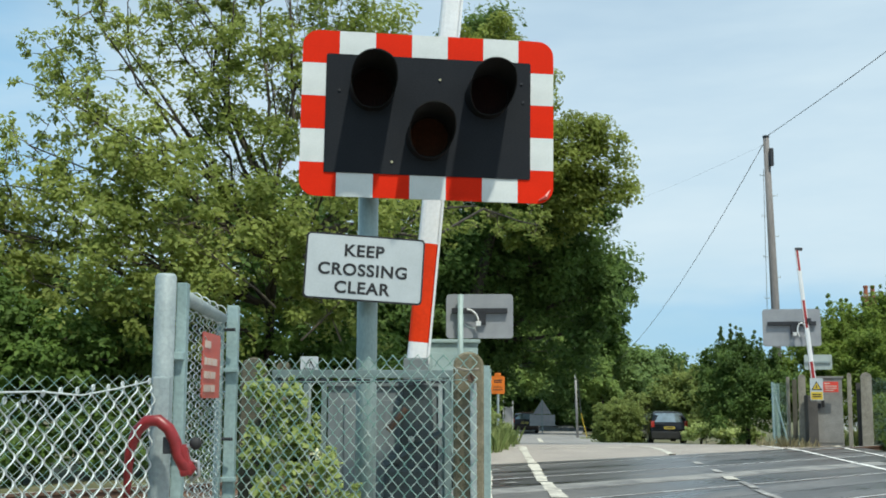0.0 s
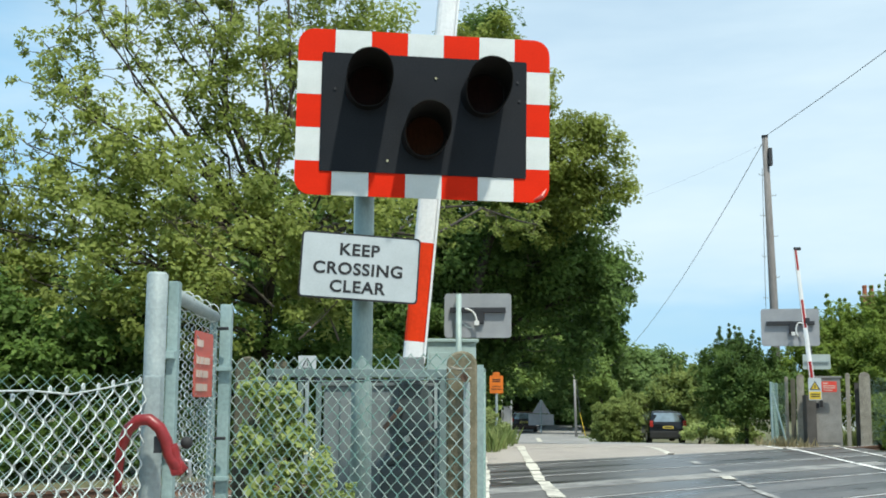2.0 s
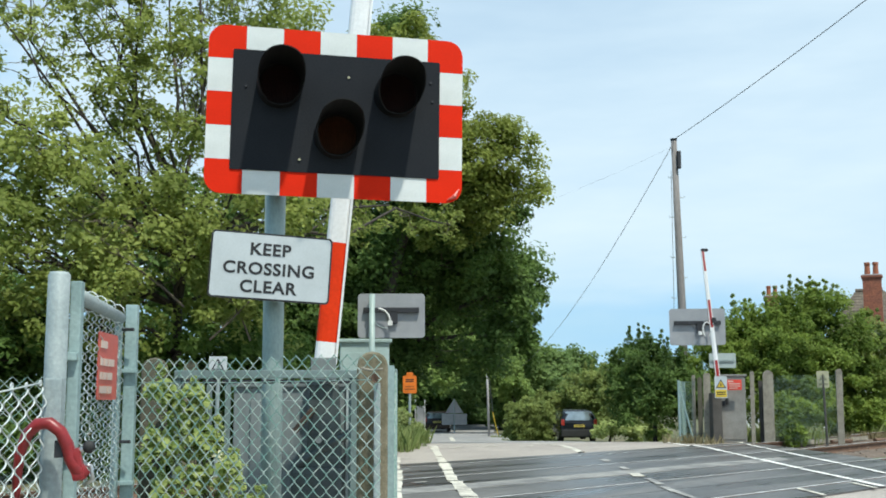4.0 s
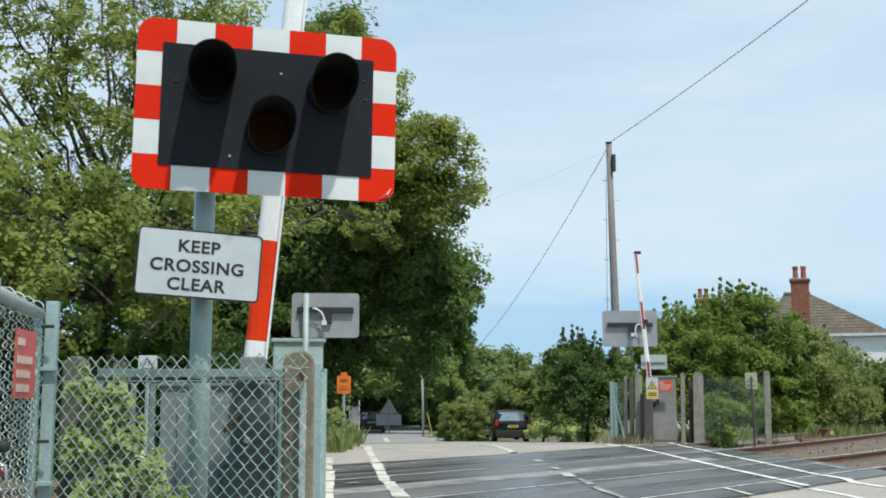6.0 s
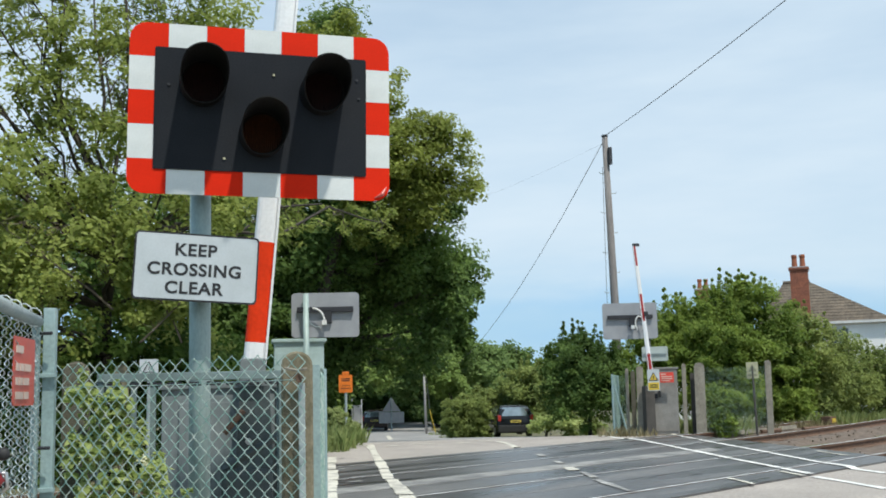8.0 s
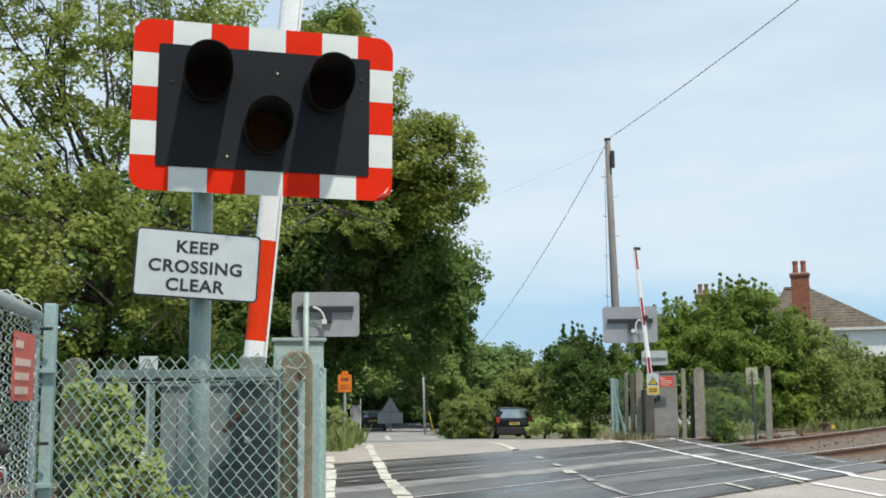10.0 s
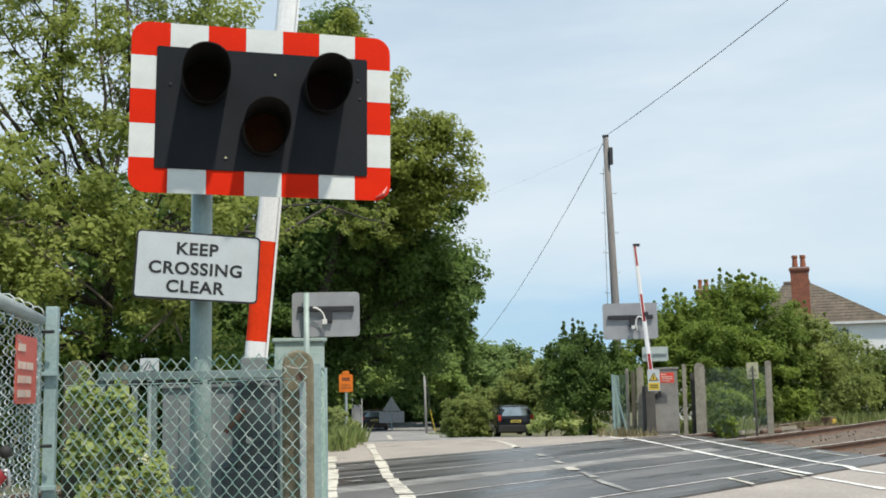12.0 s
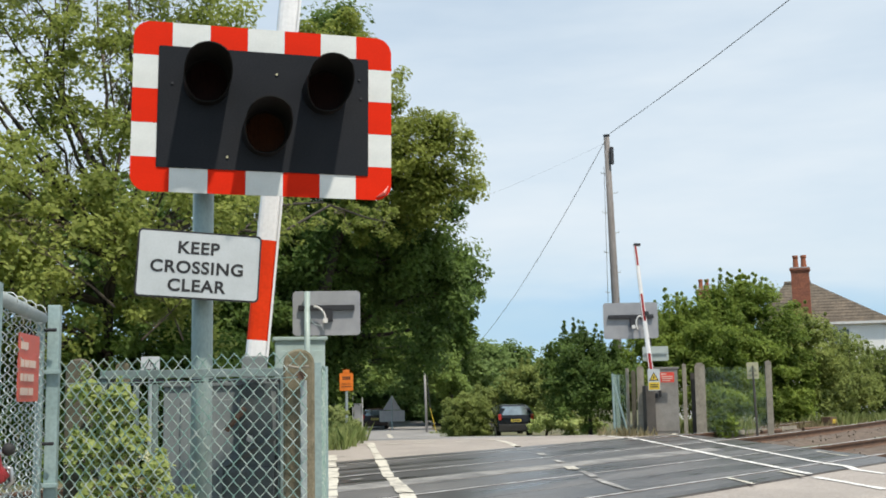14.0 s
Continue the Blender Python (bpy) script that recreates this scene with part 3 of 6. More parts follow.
paint("centre_line", [(5.38, 22.0), (5.68, 24.0), (5.78, 25.6), (5.3, 27.0)], 0.14, M_LINE, "faded curving white centre line past the deck")
for a_, b_ in (((5.69, 11.94), (5.80, 12.95)), ((6.74, 12.75), (6.84, 13.65)), ((9.2, 16.0), (9.45, 17.5))):
    paint("lane_dash", [a_, b_], 0.07, M_LINE, "short worn white dash on the deck")
for a_, b_ in (((3.0, 25.0), (3.4, 25.15)), ((3.7, 25.35), (4.25, 25.5)), ((4.7, 25.5), (5.1, 25.4))):
    paint("give_way_dash", [a_, b_], 0.16, M_LINE, "faded white dash of the stop line")
for a_, b_ in (((1.25, 14.5), (1.5, 14.7)), ((1.32, 17.2), (1.5, 17.3)), ((1.62, 20.7), (1.82, 20.8)), ((2.08, 14.2), (2.25, 14.35)), ((1.8, 17.7), (2.0, 17.8))):
    paint("stop_dash", [a_, b_], 0.12, M_LINE_FAINT, "short worn cream dash across the footway")
paint("footway_line", [(2.22, 25.5), (2.76, 25.5)], 0.22, M_LINE, "worn cream line closing the end of the footway")
paint("lane_far_dash", [(7.6, 60.0), (8.2, 66.0)], 0.25, M_LINE, "white dash on the far lane")


# ---- level crossing signals ----
def wigwag_front(base, centre, yaw, roll, w=1.33, h=0.88):
    sig = thing("crossing_signal", "level crossing signal, red-white bordered black board with three unlit lamps", "traffic signal", base, "crossing signals")
    inv = base.inverted()
    m = inv @ pose(*centre, 0, roll, yaw)
    b = 0.125
    part("backboard", plate(rounded(w - 0.01, h - 0.01, 0.085), 0.022), M_GREY_BACK, sig, "grey metal board behind the coloured sheets", m=m @ pose(0, 0.004, 0))
    part("black_panel", plate(rounded(w - 2 * b, h - 2 * b, 0.012, 3), 0.012), M_BLACK, sig, "dull black centre panel", m=m @ pose(0, -0.008, 0))
    cols, rows_ = 7, 5
    sw, sh = w / cols, h / rows_
    for i in range(cols):
        for top in (1, -1):
            x = -w / 2 + sw * (i + 0.5)
            corner = i in (0, cols - 1)
            material = M_RED if i % 2 == 0 else M_WHITE
            if not corner:
                part("red_panel" if i % 2 == 0 else "white_panel", plate(rounded(sw - 0.001, b, 0.001, 1, (0, 0, 0, 0)), 0.006), material, sig, m=m @ pose(x, -0.002, top * (h / 2 - b / 2)))
    for side in (1, -1):
        for j in (1, 2, 3):
            z = -h / 2 + sh * (j + 0.5)
            part("red_panel" if j % 2 == 0 else "white_panel", plate(rounded(b, sh - 0.001, 0.001, 1, (0, 0, 0, 0)), 0.006), M_RED if j % 2 == 0 else M_WHITE, sig, m=m @ pose(side * (w / 2 - b / 2), -0.002, z))
        for top in (1, -1):
            # L-shaped red corner with a rounded outer edge
            r = 0.085
            pts = [(-b, -sh), (0, -sh)]
            pts += [(-r + r * math.cos(t), -r + r * math.sin(t)) for t in [math.pi / 2 * k / 6 for k in range(7)]]
            pts += [(-sw, 0), (-sw, -b), (-b, -b)]
            pts = [(side * x, top * z) for x, z in pts]
            if side * top < 0:
                pts = pts[::-1]
            part("red_corner", plate(pts, 0.006), M_RED, sig, m=m @ pose(side * w / 2, -0.002, top * h / 2))
    for x, z in ((-0.301, 0.131), (0.306, 0.119), (-0.002, -0.119)):
        lamp = part("lamp_ring", tube([(0, -0.008, 0), (0, -0.04, 0)], 0.118, 28), M_HOOD, sig, "black lamp surround", m=m @ pose(x, 0, z))
        hood = bmesh.new()
        seg, outer, inner = 36, 0.118, 0.112
        ring = []
        for k in range(seg):
            t = math.tau * k / seg
            up = math.sin(t)
            reach = 0.05 + 0.285 * (0.5 + 0.5 * max(-0.75, min(1, up * 1.15 + 0.25)))
            ca, sa = math.cos(t), math.sin(t)
            ring.append([hood.verts.new((q * ca, y, q * sa)) for q, y in ((outer, -0.036), (outer, -reach), (inner, -reach), (inner, -0.036))])
        for k in range(seg):
            r0, r1 = ring[k], ring[(k + 1) % seg]
            for j in range(3):
                hood.faces.new((r0[j], r1[j], r1[j + 1], r0[j + 1]))
        bmesh.ops.recalc_face_normals(hood, faces=hood.faces)
        part("hood", hood, M_HOOD, lamp, "long black visor")
        lens = bmesh.new()
        cols_ = []
        for i in range(-18, 19):
            half = max(0.012, math.sqrt(max(0.0, 0.1 ** 2 - (i * 0.0055) ** 2)))
            y = -0.042 - (0.004 if i % 2 else 0.0)
            cols_.append([lens.verts.new((i * 0.0055, y, s * half)) for s in (-1, -0.33, 0.33, 1)])
        for r0, r1 in zip(cols_, cols_[1:]):
            for j in range(3):
                lens.faces.new((r0[j], r1[j], r1[j + 1], r0[j + 1]))
        part("lens", lens, M_LENS if z < 0 else M_LENS_DARK, lamp, "unlit dark ribbed lens")
        part("lamp_housing", tube([(0, 0.026, 0), (0, 0.14, 0)], [0.12, 0.10], 20), M_DARKBAR, sig, "black lamp case behind the board", m=m @ pose(x, 0, z))
    for x, z in ((-0.47, 0.12), (0.49, 0.2), (0.055, 0.20), (-0.19, -0.25), (0.5, 0.1)):
        part("bolt", tube([(0, -0.008, 0), (0, -0.014, 0)], 0.007, 6), M_FADED if abs(x) < 0.3 else M_DARKBAR, sig, m=m @ pose(x, 0, z))
    part("scuff", tube([(0.585, -0.006, -0.425), (0.625, -0.012, -0.405), (0.648, -0.006, -0.365)], [0.003, 0.012, 0.003], 8), M_SCUFF, sig, "bent corner with peeled paint and a painted crease highlight", m=m)
    part("pole", tube([(0, 0, -0.1), (0, 0, 2.95)], 0.0535, 24), M_POLE, sig, "grey-green painted steel pole", True)
    part("bracket", box((0.18, 0.06, 0.05), (0.0, -0.08, 2.35)), M_GALV, sig)
    part("bracket", box((0.18, 0.06, 0.05), (0.0, -0.08, 2.82)), M_GALV, sig)
    return sig


NEAR = pose(-0.240, 5.73, 0)
wigwag_front(NEAR, (0.075, 5.585, 2.582), 4.7, 0.75)

# sign under the signal
sg = thing("crossing_sign", "white black-bordered sign reading KEEP CROSSING CLEAR on the signal pole", "sign", pose(-0.25, 5.535, 1.775, 0, 3.2, 6.0))
part("sign_plate", plate(rounded(0.605, 0.338, 0.022), 0.006), M_INK, sg, "black edged plate")
part("sign_face", plate(rounded(0.587, 0.320, 0.016), 0.003), M_SIGN, sg, "white face", m=pose(0, -0.0025, 0))
lettering("KEEP", 0.084, sg, (-0.008, -0.0035, 0.083), squeeze=1.06, bold=0.0023, spacing=1.09)
lettering("CROSSING", 0.084, sg, (-0.008, -0.0035, -0.015), squeeze=1.06, bold=0.0023, spacing=1.09)
lettering("CLEAR", 0.084, sg, (-0.008, -0.0035, -0.106), squeeze=1.06, bold=0.0023, spacing=1.09)
for z in (0.1, -0.1):
    part("clip", box((0.16, 0.13, 0.025), (0.01, 0.073, z)), M_GALV, sg)


def wigwag_back(base, yaw, pole_x, z_mid, plate_at=None, w=1.27, h=0.84):
    sig = thing("crossing_signal", "grey back of a level crossing signal board on a steel post", "traffic signal", base @ pose(0, 0, 0, 0, 0, yaw), "crossing signals")
    dark = plate_at is not None
    part("backboard", plate(rounded(w, h, 0.07), 0.02), M_GREY_BACK, sig, "plain grey board back", m=pose(0, 0, z_mid))
    part("crossbar", box((w * 0.83, 0.07, 0.10), (0.0, -0.04, z_mid + 0.10), 0.01), M_DARKBAR, sig, "black mounting bar")
    part("lamp_case", box((0.15, 0.09, 0.26), (0.045, -0.03, z_mid - 0.03), 0.02), M_DARKBAR, sig, "black lamp case")
    side_ = 0.08 if dark else -0.12
    part("pole", tube([(pole_x, side_, -0.3), (pole_x, side_, z_mid + (0.05 if dark else h / 2 - 0.02))], 0.055, 14), M_DARKBAR if dark else M_POLE, sig, "painted steel post", True)
    if dark:
        arc = [(0.22 + 0.10 * math.sin(t), -0.13, z_mid - 0.08 + 0.19 * math.cos(t)) for t in [math.radians(q) for q in range(-150, 170, 20)]]
        boxed = (0.05, z_mid - 0.17)
    else:
        arc = [(-0.24 + 0.22 * math.sin(t), -0.13, z_mid - 0.13 + 0.25 * math.cos(t)) for t in [math.radians(q) for q in range(0, 100, 10)]]
        boxed = (-0.02, z_mid - 0.15)
        loop = [(-0.12 - 0.19 * math.cos(t), -0.125, z_mid - 0.06 - 0.18 * math.sin(t)) for t in [math.radians(q) for q in range(0, 110, 10)]]
        part("cable_loop", tube(loop, 0.008, 6), M_GALV, sig, "thin grey cable loop", True)
        part("pole_clamp", box((0.15, 0.09, 0.07), (pole_x, -0.10, z_mid + 0.10), 0.01), M_DARKBAR, sig)
    part("conduit", tube(arc, 0.019, 8), M_FRAME, sig, "curved pale flexible conduit", True)
    part("junction_box", box((0.09, 0.07, 0.09), (boxed[0], -0.13, boxed[1]), 0.01), M_FRAME, sig, "small white box")
    if plate_at:
        x, z, pw, ph = plate_at
        part("lower_plate", plate(rounded(pw, ph, 0.03), 0.015), M_PLATE_BACK, sig, "pale back of the small sign below", m=pose(x, 0, z))
        part("lower_rail", box((pw * 0.9, 0.03, 0.03), (x, -0.02, z)), M_GALV, sig)
    return sig


wigwag_back(pose(1.43, 20.75, 0), -5, -0.36, 2.66)
wigwag_back(pose(9.70, 27.06, 0), -12, 0.46, 2.88, (0.60, 2.02, 0.66, 0.37), 1.40, 0.93)

# ---- near barrier ----
bar = thing("barrier", "raised red and white barrier arm on its dark machine", "barrier", pose(0.033, 6.6, 0))
lean = pose(0, 0, 1.32, 0, 5.2, 0)
z0 = 0.0
bands = [(0.134, M_ARM_W), (0.60, M_ARM_R), (0.62, M_ARM_W), (0.62, M_ARM_R), (0.70, M_ARM_W), (0.6, M_ARM_R), (0.6, M_ARM_W), (0.6, M_ARM_R), (0.6, M_ARM_W)]
for length, material in bands:
    bm = bmesh.new()
    out = [(0.063 * math.copysign(abs(math.cos(t)) ** 0.7, math.cos(t)), 0.04 * math.copysign(abs(math.sin(t)) ** 0.7, math.sin(t))) for t in [math.tau * k / 16 for k in range(16)]]
    lo, hi = [bm.verts.new((x, y, z0)) for x, y in out], [bm.verts.new((x, y, z0 + length)) for x, y in out]
    for k in range(16):
        bm.faces.new((lo[k], lo[(k + 1) % 16], hi[(k + 1) % 16], hi[k]))
    bm.faces.new(lo[::-1])
    bm.faces.new(hi)
    part("arm_band", bm, material, bar, "red band of the arm" if material is M_ARM_R else "white band of the arm", m=lean)
    z0 += length
part("edge_strip", box((0.014, 0.074, z0 - 0.02), (0.066, 0, z0 / 2), 0.002), M_ARM_W, bar, "white edge of the arm", m=lean)
part("arm_socket", box((0.15, 0.11, 0.14), (-0.005, 0, 1.29), 0.012), M_CABINET, bar, "grey steel socket")
part("pivot_plate", plate([(-0.10, -0.62), (0.13, -0.62), (0.10, 0.0), (-0.07, 0.0)], 0.03), M_MACHINE, bar, "dark drive bracket", m=pose(-0.01, 0.0, 1.2))
part("counter_bar", tube([(-0.18, 0.02, 0.72), (0.16, 0.02, 0.92), (0.24, 0.02, 0.60)], 0.035, 8), M_MACHINE, bar, "dark counterweight bar")
part("counterweight", box((0.30, 0.08, 0.34), (-0.04, 0.01, 0.55), 0.03), M_MACHINE, bar, "dark counterweight")
part("red_link", tube([(-0.17, -0.02, 0.93), (-0.06, -0.02, 1.06)], 0.018, 8), M_RUST, bar, "short rusty link rod")
part("bolt_head", tube([(-0.03, -0.02, 0.88), (-0.03, -0.05, 0.88)], 0.02, 10), M_CHROME, bar)

cab = thing("equipment_cabinet", "grey painted steel equipment cabinet behind the wire fence", "cabinet", pose(-0.152, 6.95, 0))
part("body", box((0.70, 0.46, 1.22), (0, 0, 0.59), 0.012), M_CABINET, cab)
part("lid", box((0.74, 0.50, 0.03), (0, 0, 1.205), 0.008), M_CABINET, cab)
part("door", box((0.50, 0.02, 1.02), (0.0, -0.238, 0.60), 0.006), M_CABINET, cab, "flush door")
part("handle", box((0.03, 0.03, 0.12), (0.19, -0.258, 0.66), 0.008), M_DARKBAR, cab)
part("edge_angle", box((0.025, 0.03, 1.2), (0.332, -0.24, 0.60)), M_GALV, cab, "bright steel corner angle")

far_cab = thing("relay_cabinet", "pale grey-blue steel relay cabinet with an overhanging lid", "cabinet", pose(0.978, 21.95, 0))
part("body", box((0.965, 0.5, 2.22), (0, 0, 1.09), 0.02), M_RELAY, far_cab)
part("lid", box((1.065, 0.6, 0.07), (0, 0, 2.235), 0.02), M_RELAY, far_cab)
part("door", box((0.42, 0.02, 1.8), (-0.22, -0.255, 1.1), 0.006), M_RELAY, far_cab)
part("door", box((0.42, 0.02, 1.8), (0.22, -0.255, 1.1), 0.006), M_RELAY, far_cab)


# ---- wire fences and gate ----
def wire_mesh(p0, p1, z0, z1, pitch, r, wave=0.0, seed=1, bulge=0.0, slope=0.0, knuckle=0.0, depth=0.0, wide=1.0):
    """Chain-link: zigzag wires side by side, each hooked into the next."""
    p0, p1 = Vector((*p0, 0)), Vector((*p1, 0))
    along = p1 - p0
    length = along.length
    along.normalize()
    across = Vector((-along.y, along.x, 0))
    rng = random.Random(seed)
    verts, faces = [], []
    count = int(length / (pitch * wide / 2))
    for i in range(count + 1):
        top = z1 + wave * (math.sin(i * 0.27) * 0.6 + rng.uniform(-0.3, 0.3)) + slope * (1 - i / count)
        steps = int((top - z0) / (pitch / 2))
        ring_prev = None
        split = 4 if depth else 1
        for h in range(steps * split + 1):
            j, f = h // split, (h % split) / split
            odd = (j + i) % 2
            ends = [((i + q) / 2 + (0.012 if q else -0.012)) * pitch * wide for q in (odd, 1 - odd)]
            ease = f * f * (3 - 2 * f) * 0.6 + f * 0.4
            s = ends[0] + (ends[1] - ends[0]) * ease
            z = top - (j + f) * pitch / 2
            off = bulge * math.sin(s * 3.1 + z * 2.3) + (0.6 if odd else -0.6) * r * 2 * (1 - 2 * f)
            off += depth * math.sin(math.pi * f) * (1 if odd else -1)
            c = p0 + along * min(max(s, 0), length) + across * off + Vector((0, 0, z))
            base = len(verts)
            for k in range(6):
                t = math.tau * k / 6
                verts.append(c + along * (r * 1.15 * math.cos(t)) + across * (r * math.sin(t)))
            if ring_prev is not None:
                for k in range(6):
                    faces.append((ring_prev + k, ring_prev + (k + 1) % 6, base + (k + 1) % 6, base + k))
            ring_prev = base
        if knuckle and i % 2 == 0:
            c = p0 + along * min(i * pitch * wide / 2, length) + Vector((0, 0, top))
            prev = None
            for k in range(8):
                t = math.tau * k / 7.5
                q = c + Vector((0, 0, knuckle * (0.6 - 0.6 * math.cos(t)))) + along * (knuckle * 0.42 * math.sin(t))
                base = len(verts)
                for kk in range(6):
                    a_ = math.tau * kk / 6
                    verts.append(q + along * (r * math.cos(a_)) + across * (r * math.sin(a_)) + Vector((0, 0, r * math.cos(a_) * 0.7)))
                if prev is not None:
                    for kk in range(6):
                        faces.append((prev + kk, prev + (kk + 1) % 6, base + (kk + 1) % 6, base + kk))
                prev = base
    me = bpy.data.meshes.new("wire_mesh")
    me.from_pydata([tuple(v) for v in verts], [], faces)
    me.polygons.foreach_set("use_smooth", [True] * len(faces))
    return me


def mesh_part(name, me, material, parent, label=""):
    me.materials.append(material)
    ob = new(name, me)
    ob.parent = parent
    if label:
        tagged(ob, label)
    return ob


def concrete_post(x, y, top, w, d=None, material=None, yaw=0.0, lean=0.0, label="weathered concrete fence post with a rounded lichened top"):
    d = d or w
    bm = bmesh.new()
    prof = [(-w / 2, -0.2), (w / 2, -0.2), (w / 2, top - w * 0.45)]
    prof += [(w / 2 * math.cos(t), top - w * 0.45 + w * 0.45 * math.sin(t)) for t in [math.pi * k / 8 for k in range(1, 8)]] + [(-w / 2, top - w * 0.45)]
    plate(prof, d, bm)
    bmesh.ops.bevel(bm, geom=[e for e in bm.edges if abs(e.verts[0].co.y - e.verts[1].co.y) < 1e-5], offset=0.006, segments=1, affect="EDGES")
    return lone("fence_post", bm, material or M_CONCRETE, label, "fence post", "concrete fence posts", m=pose(x, y, 0, 0, lean, yaw))


fence = thing("wire_fence", "green coated chain-link fence between the gate and a concrete post", "fence", pose(0, 0, 0))
mesh_part("wire_mesh", wire_mesh((-0.645, 3.97), (0.172, 3.37), 0.0, 1.258, 0.0495, 0.0023, 0.004, 3, 0.004), M_WIRE, fence)
for z in (1.18, 0.7):
    part("line_wire", tube([(-0.64, 3.98, z), (-0.25, 3.695, z - 0.004), (0.17, 3.38, z)], 0.0017, 5), M_WIRE, fence)
concrete_post(0.150, 3.44, 1.268, 0.096, 0.08, yaw=-4)
tb = thing("tension_bar", "flat galvanised bar clamping the wire mesh to the post", "fence bar", pose(0.163, 3.405, 0))
part("bar", box((0.020, 0.006, 1.22), (0, 0, 0.56), 0.002), M_GALV, tb)
part("bolt", tube([(-0.006, -0.022, 1.185), (-0.006, 0.01, 1.185)], 0.014, 8), M_RUST, tb, "rusty bolt and washer")
part("clip", tube([(-0.05, -0.012, 1.215), (-0.02, -0.022, 1.208), (0.015, -0.016, 1.212)], 0.004, 6), M_CONCRETE_PALE, tb)
ep = thing("end_post", "galvanised steel angle post standing beside the concrete post", "fence post", pose(0.219, 3.62, 0))
part("web", box((0.020, 0.006, 1.38), (0, 0, 0.54)), M_GALV_TEAL, ep)
part("flange", box((0.006, 0.05, 1.38), (0.010, 0.028, 0.54)), M_GALV_TEAL, ep)
side_fence = thing("wire_fence", "chain-link fence seen end-on running towards the railway", "fence", pose(0, 0, 0))
mesh_part("wire_mesh", wire_mesh((0.238, 3.66), (0.352, 5.3), 0.0, 1.22, 0.0495, 0.0017, 0.004, 9, 0.006), M_WIRE, side_fence)
part("post", tube([(0.354, 5.32, -0.1), (0.354, 5.32, 1.26)], 0.018, 10), M_GALV_TEAL, side_fence)
concrete_post(-0.674, 4.60, 1.29, 0.105, 0.11, M_CONCRETE_DARK, yaw=6)
concrete_post(-1.86, 17.0, 1.68, 0.21, 0.18, yaw=4, label="weathered concrete post standing beyond the tracks")

rail_fence = thing("railing", "green-grey steel railing with thin uprights in front of the cabinet", "railing", pose(-0.23, 4.9, 0))
part("top_rail", box((0.80, 0.045, 0.036), (0, 0, 1.228), 0.004), M_RAILING, rail_fence)
part("lower_rail", box((0.80, 0.045, 0.036), (0, 0, 0.16), 0.004), M_RAILING, rail_fence)
for x in (-0.385, -0.25, -0.17, 0.375):
    part("upright", box((0.022, 0.03, 1.1), (x, 0, 0.66)), M_RAILING, rail_fence)
# solid dark blocks that stand in for the shaded underside of the rail
for k in range(9):
    part("slot", box((0.062, 0.012, 0.018), (-0.33 + k * 0.083, -0.012, 1.196), 0.004), M_DARKBAR, rail_fence, "dark block standing for shade under the rail")
for x in (-0.385, 0.375):
    part("post", box((0.04, 0.04, 1.22), (x, 0.03, 0.61)), M_RAILING, rail_fence)

ws = thing("hazard_sign", "small white square sign with a black warning triangle", "sign", pose(-1.465, 17.0, 1.635) @ Matrix.Diagonal((3.5, 3.5, 3.5, 1)))
part("sign_plate", plate(rounded(0.078, 0.066, 0.004, 2), 0.004), M_SIGN, ws)
part("post", tube([(0, 0.012, -0.48), (0, 0.012, 0.02)], 0.009, 8), M_GALV, ws, "slim grey post")
tri = bmesh.new()
for q0, q1 in (((-0.024, -0.022), (0.024, -0.022)), ((0.024, -0.022), (0, 0.022)), ((0, 0.022), (-0.024, -0.022)), ((0, -0.012), (0.004, 0.008))):
    tube([(q0[0], -0.002, q0[1]), (q1[0], -0.002, q1[1])], 0.002, 4, bm=tri)
part("triangle", tri, M_INK, ws)

# left-hand fences
back_fence = thing("wire_fence", "green chain-link boundary fence by the railway", "fence", pose(0, 0, 0))
mesh_part("wire_mesh", wire_mesh((-2.9, 3.55), (-0.72, 4.1), 0.0, 1.2, 0.0495, 0.0016, 0.004, 5, 0.005), M_WIRE, back_fence)
near_fence = thing("wire_fence", "loose galvanised chain-link fence with a wavy cut top edge", "fence", pose(0, 0, 0))
mesh_part("wire_mesh", wire_mesh((-1.37, 0.74), (-0.752, 3.06), 0.0, 1.165, 0.058, 0.0024, 0.008, 11, 0.014, -0.225, 0.013, -0.006, 1.25), M_WIRE_BRIGHT, near_fence)
sag = [(-1.37 + 0.618 * k / 14, 0.72 + 2.32 * k / 14, 0.938 + 0.225 * k / 14 + (0.036 * math.sin(math.pi * (k - 7) / 5) if 7 < k < 12 else 0.004 * math.sin(k * 1.9))) for k in range(15)]
part("tie_wire", tube(sag, 0.0022, 6), M_WIRE_BRIGHT, near_fence, "loose bent wire along the top", True)

gate = thing("pedestrian_gate", "galvanised steel footpath gate filled with chain-link", "gate", pose(-0.728, 3.10, 0))
part("hinge_post", tube([(0, 0, -0.1), (0, 0, 1.462), (0, 0, 1.47)], [0.0295, 0.0295, 0.024], 24), M_GALV, gate, "thick round galvanised post", True)
part("collar", box((0.046, 0.03, 0.12), (0.004, -0.022, 1.12), 0.004), M_GALV, gate, "welded hinge collar")
stile = part("hinge_stile", box((0.03, 0.045, 1.30), (0.038, 0.06, 0.80), 0.004), M_GALV_TEAL, gate)
far_x, far_y = 0.062, 0.83
part("latch_stile", box((0.022, 0.04, 1.26), (far_x - 0.035, far_y - 0.03, 0.78), 0.004), M_GALV_TEAL, gate)
part("latch_post", box((0.04, 0.05, 1.55), (far_x + 0.001, far_y + 0.02, 0.675), 0.004), M_GALV_TEAL, gate)
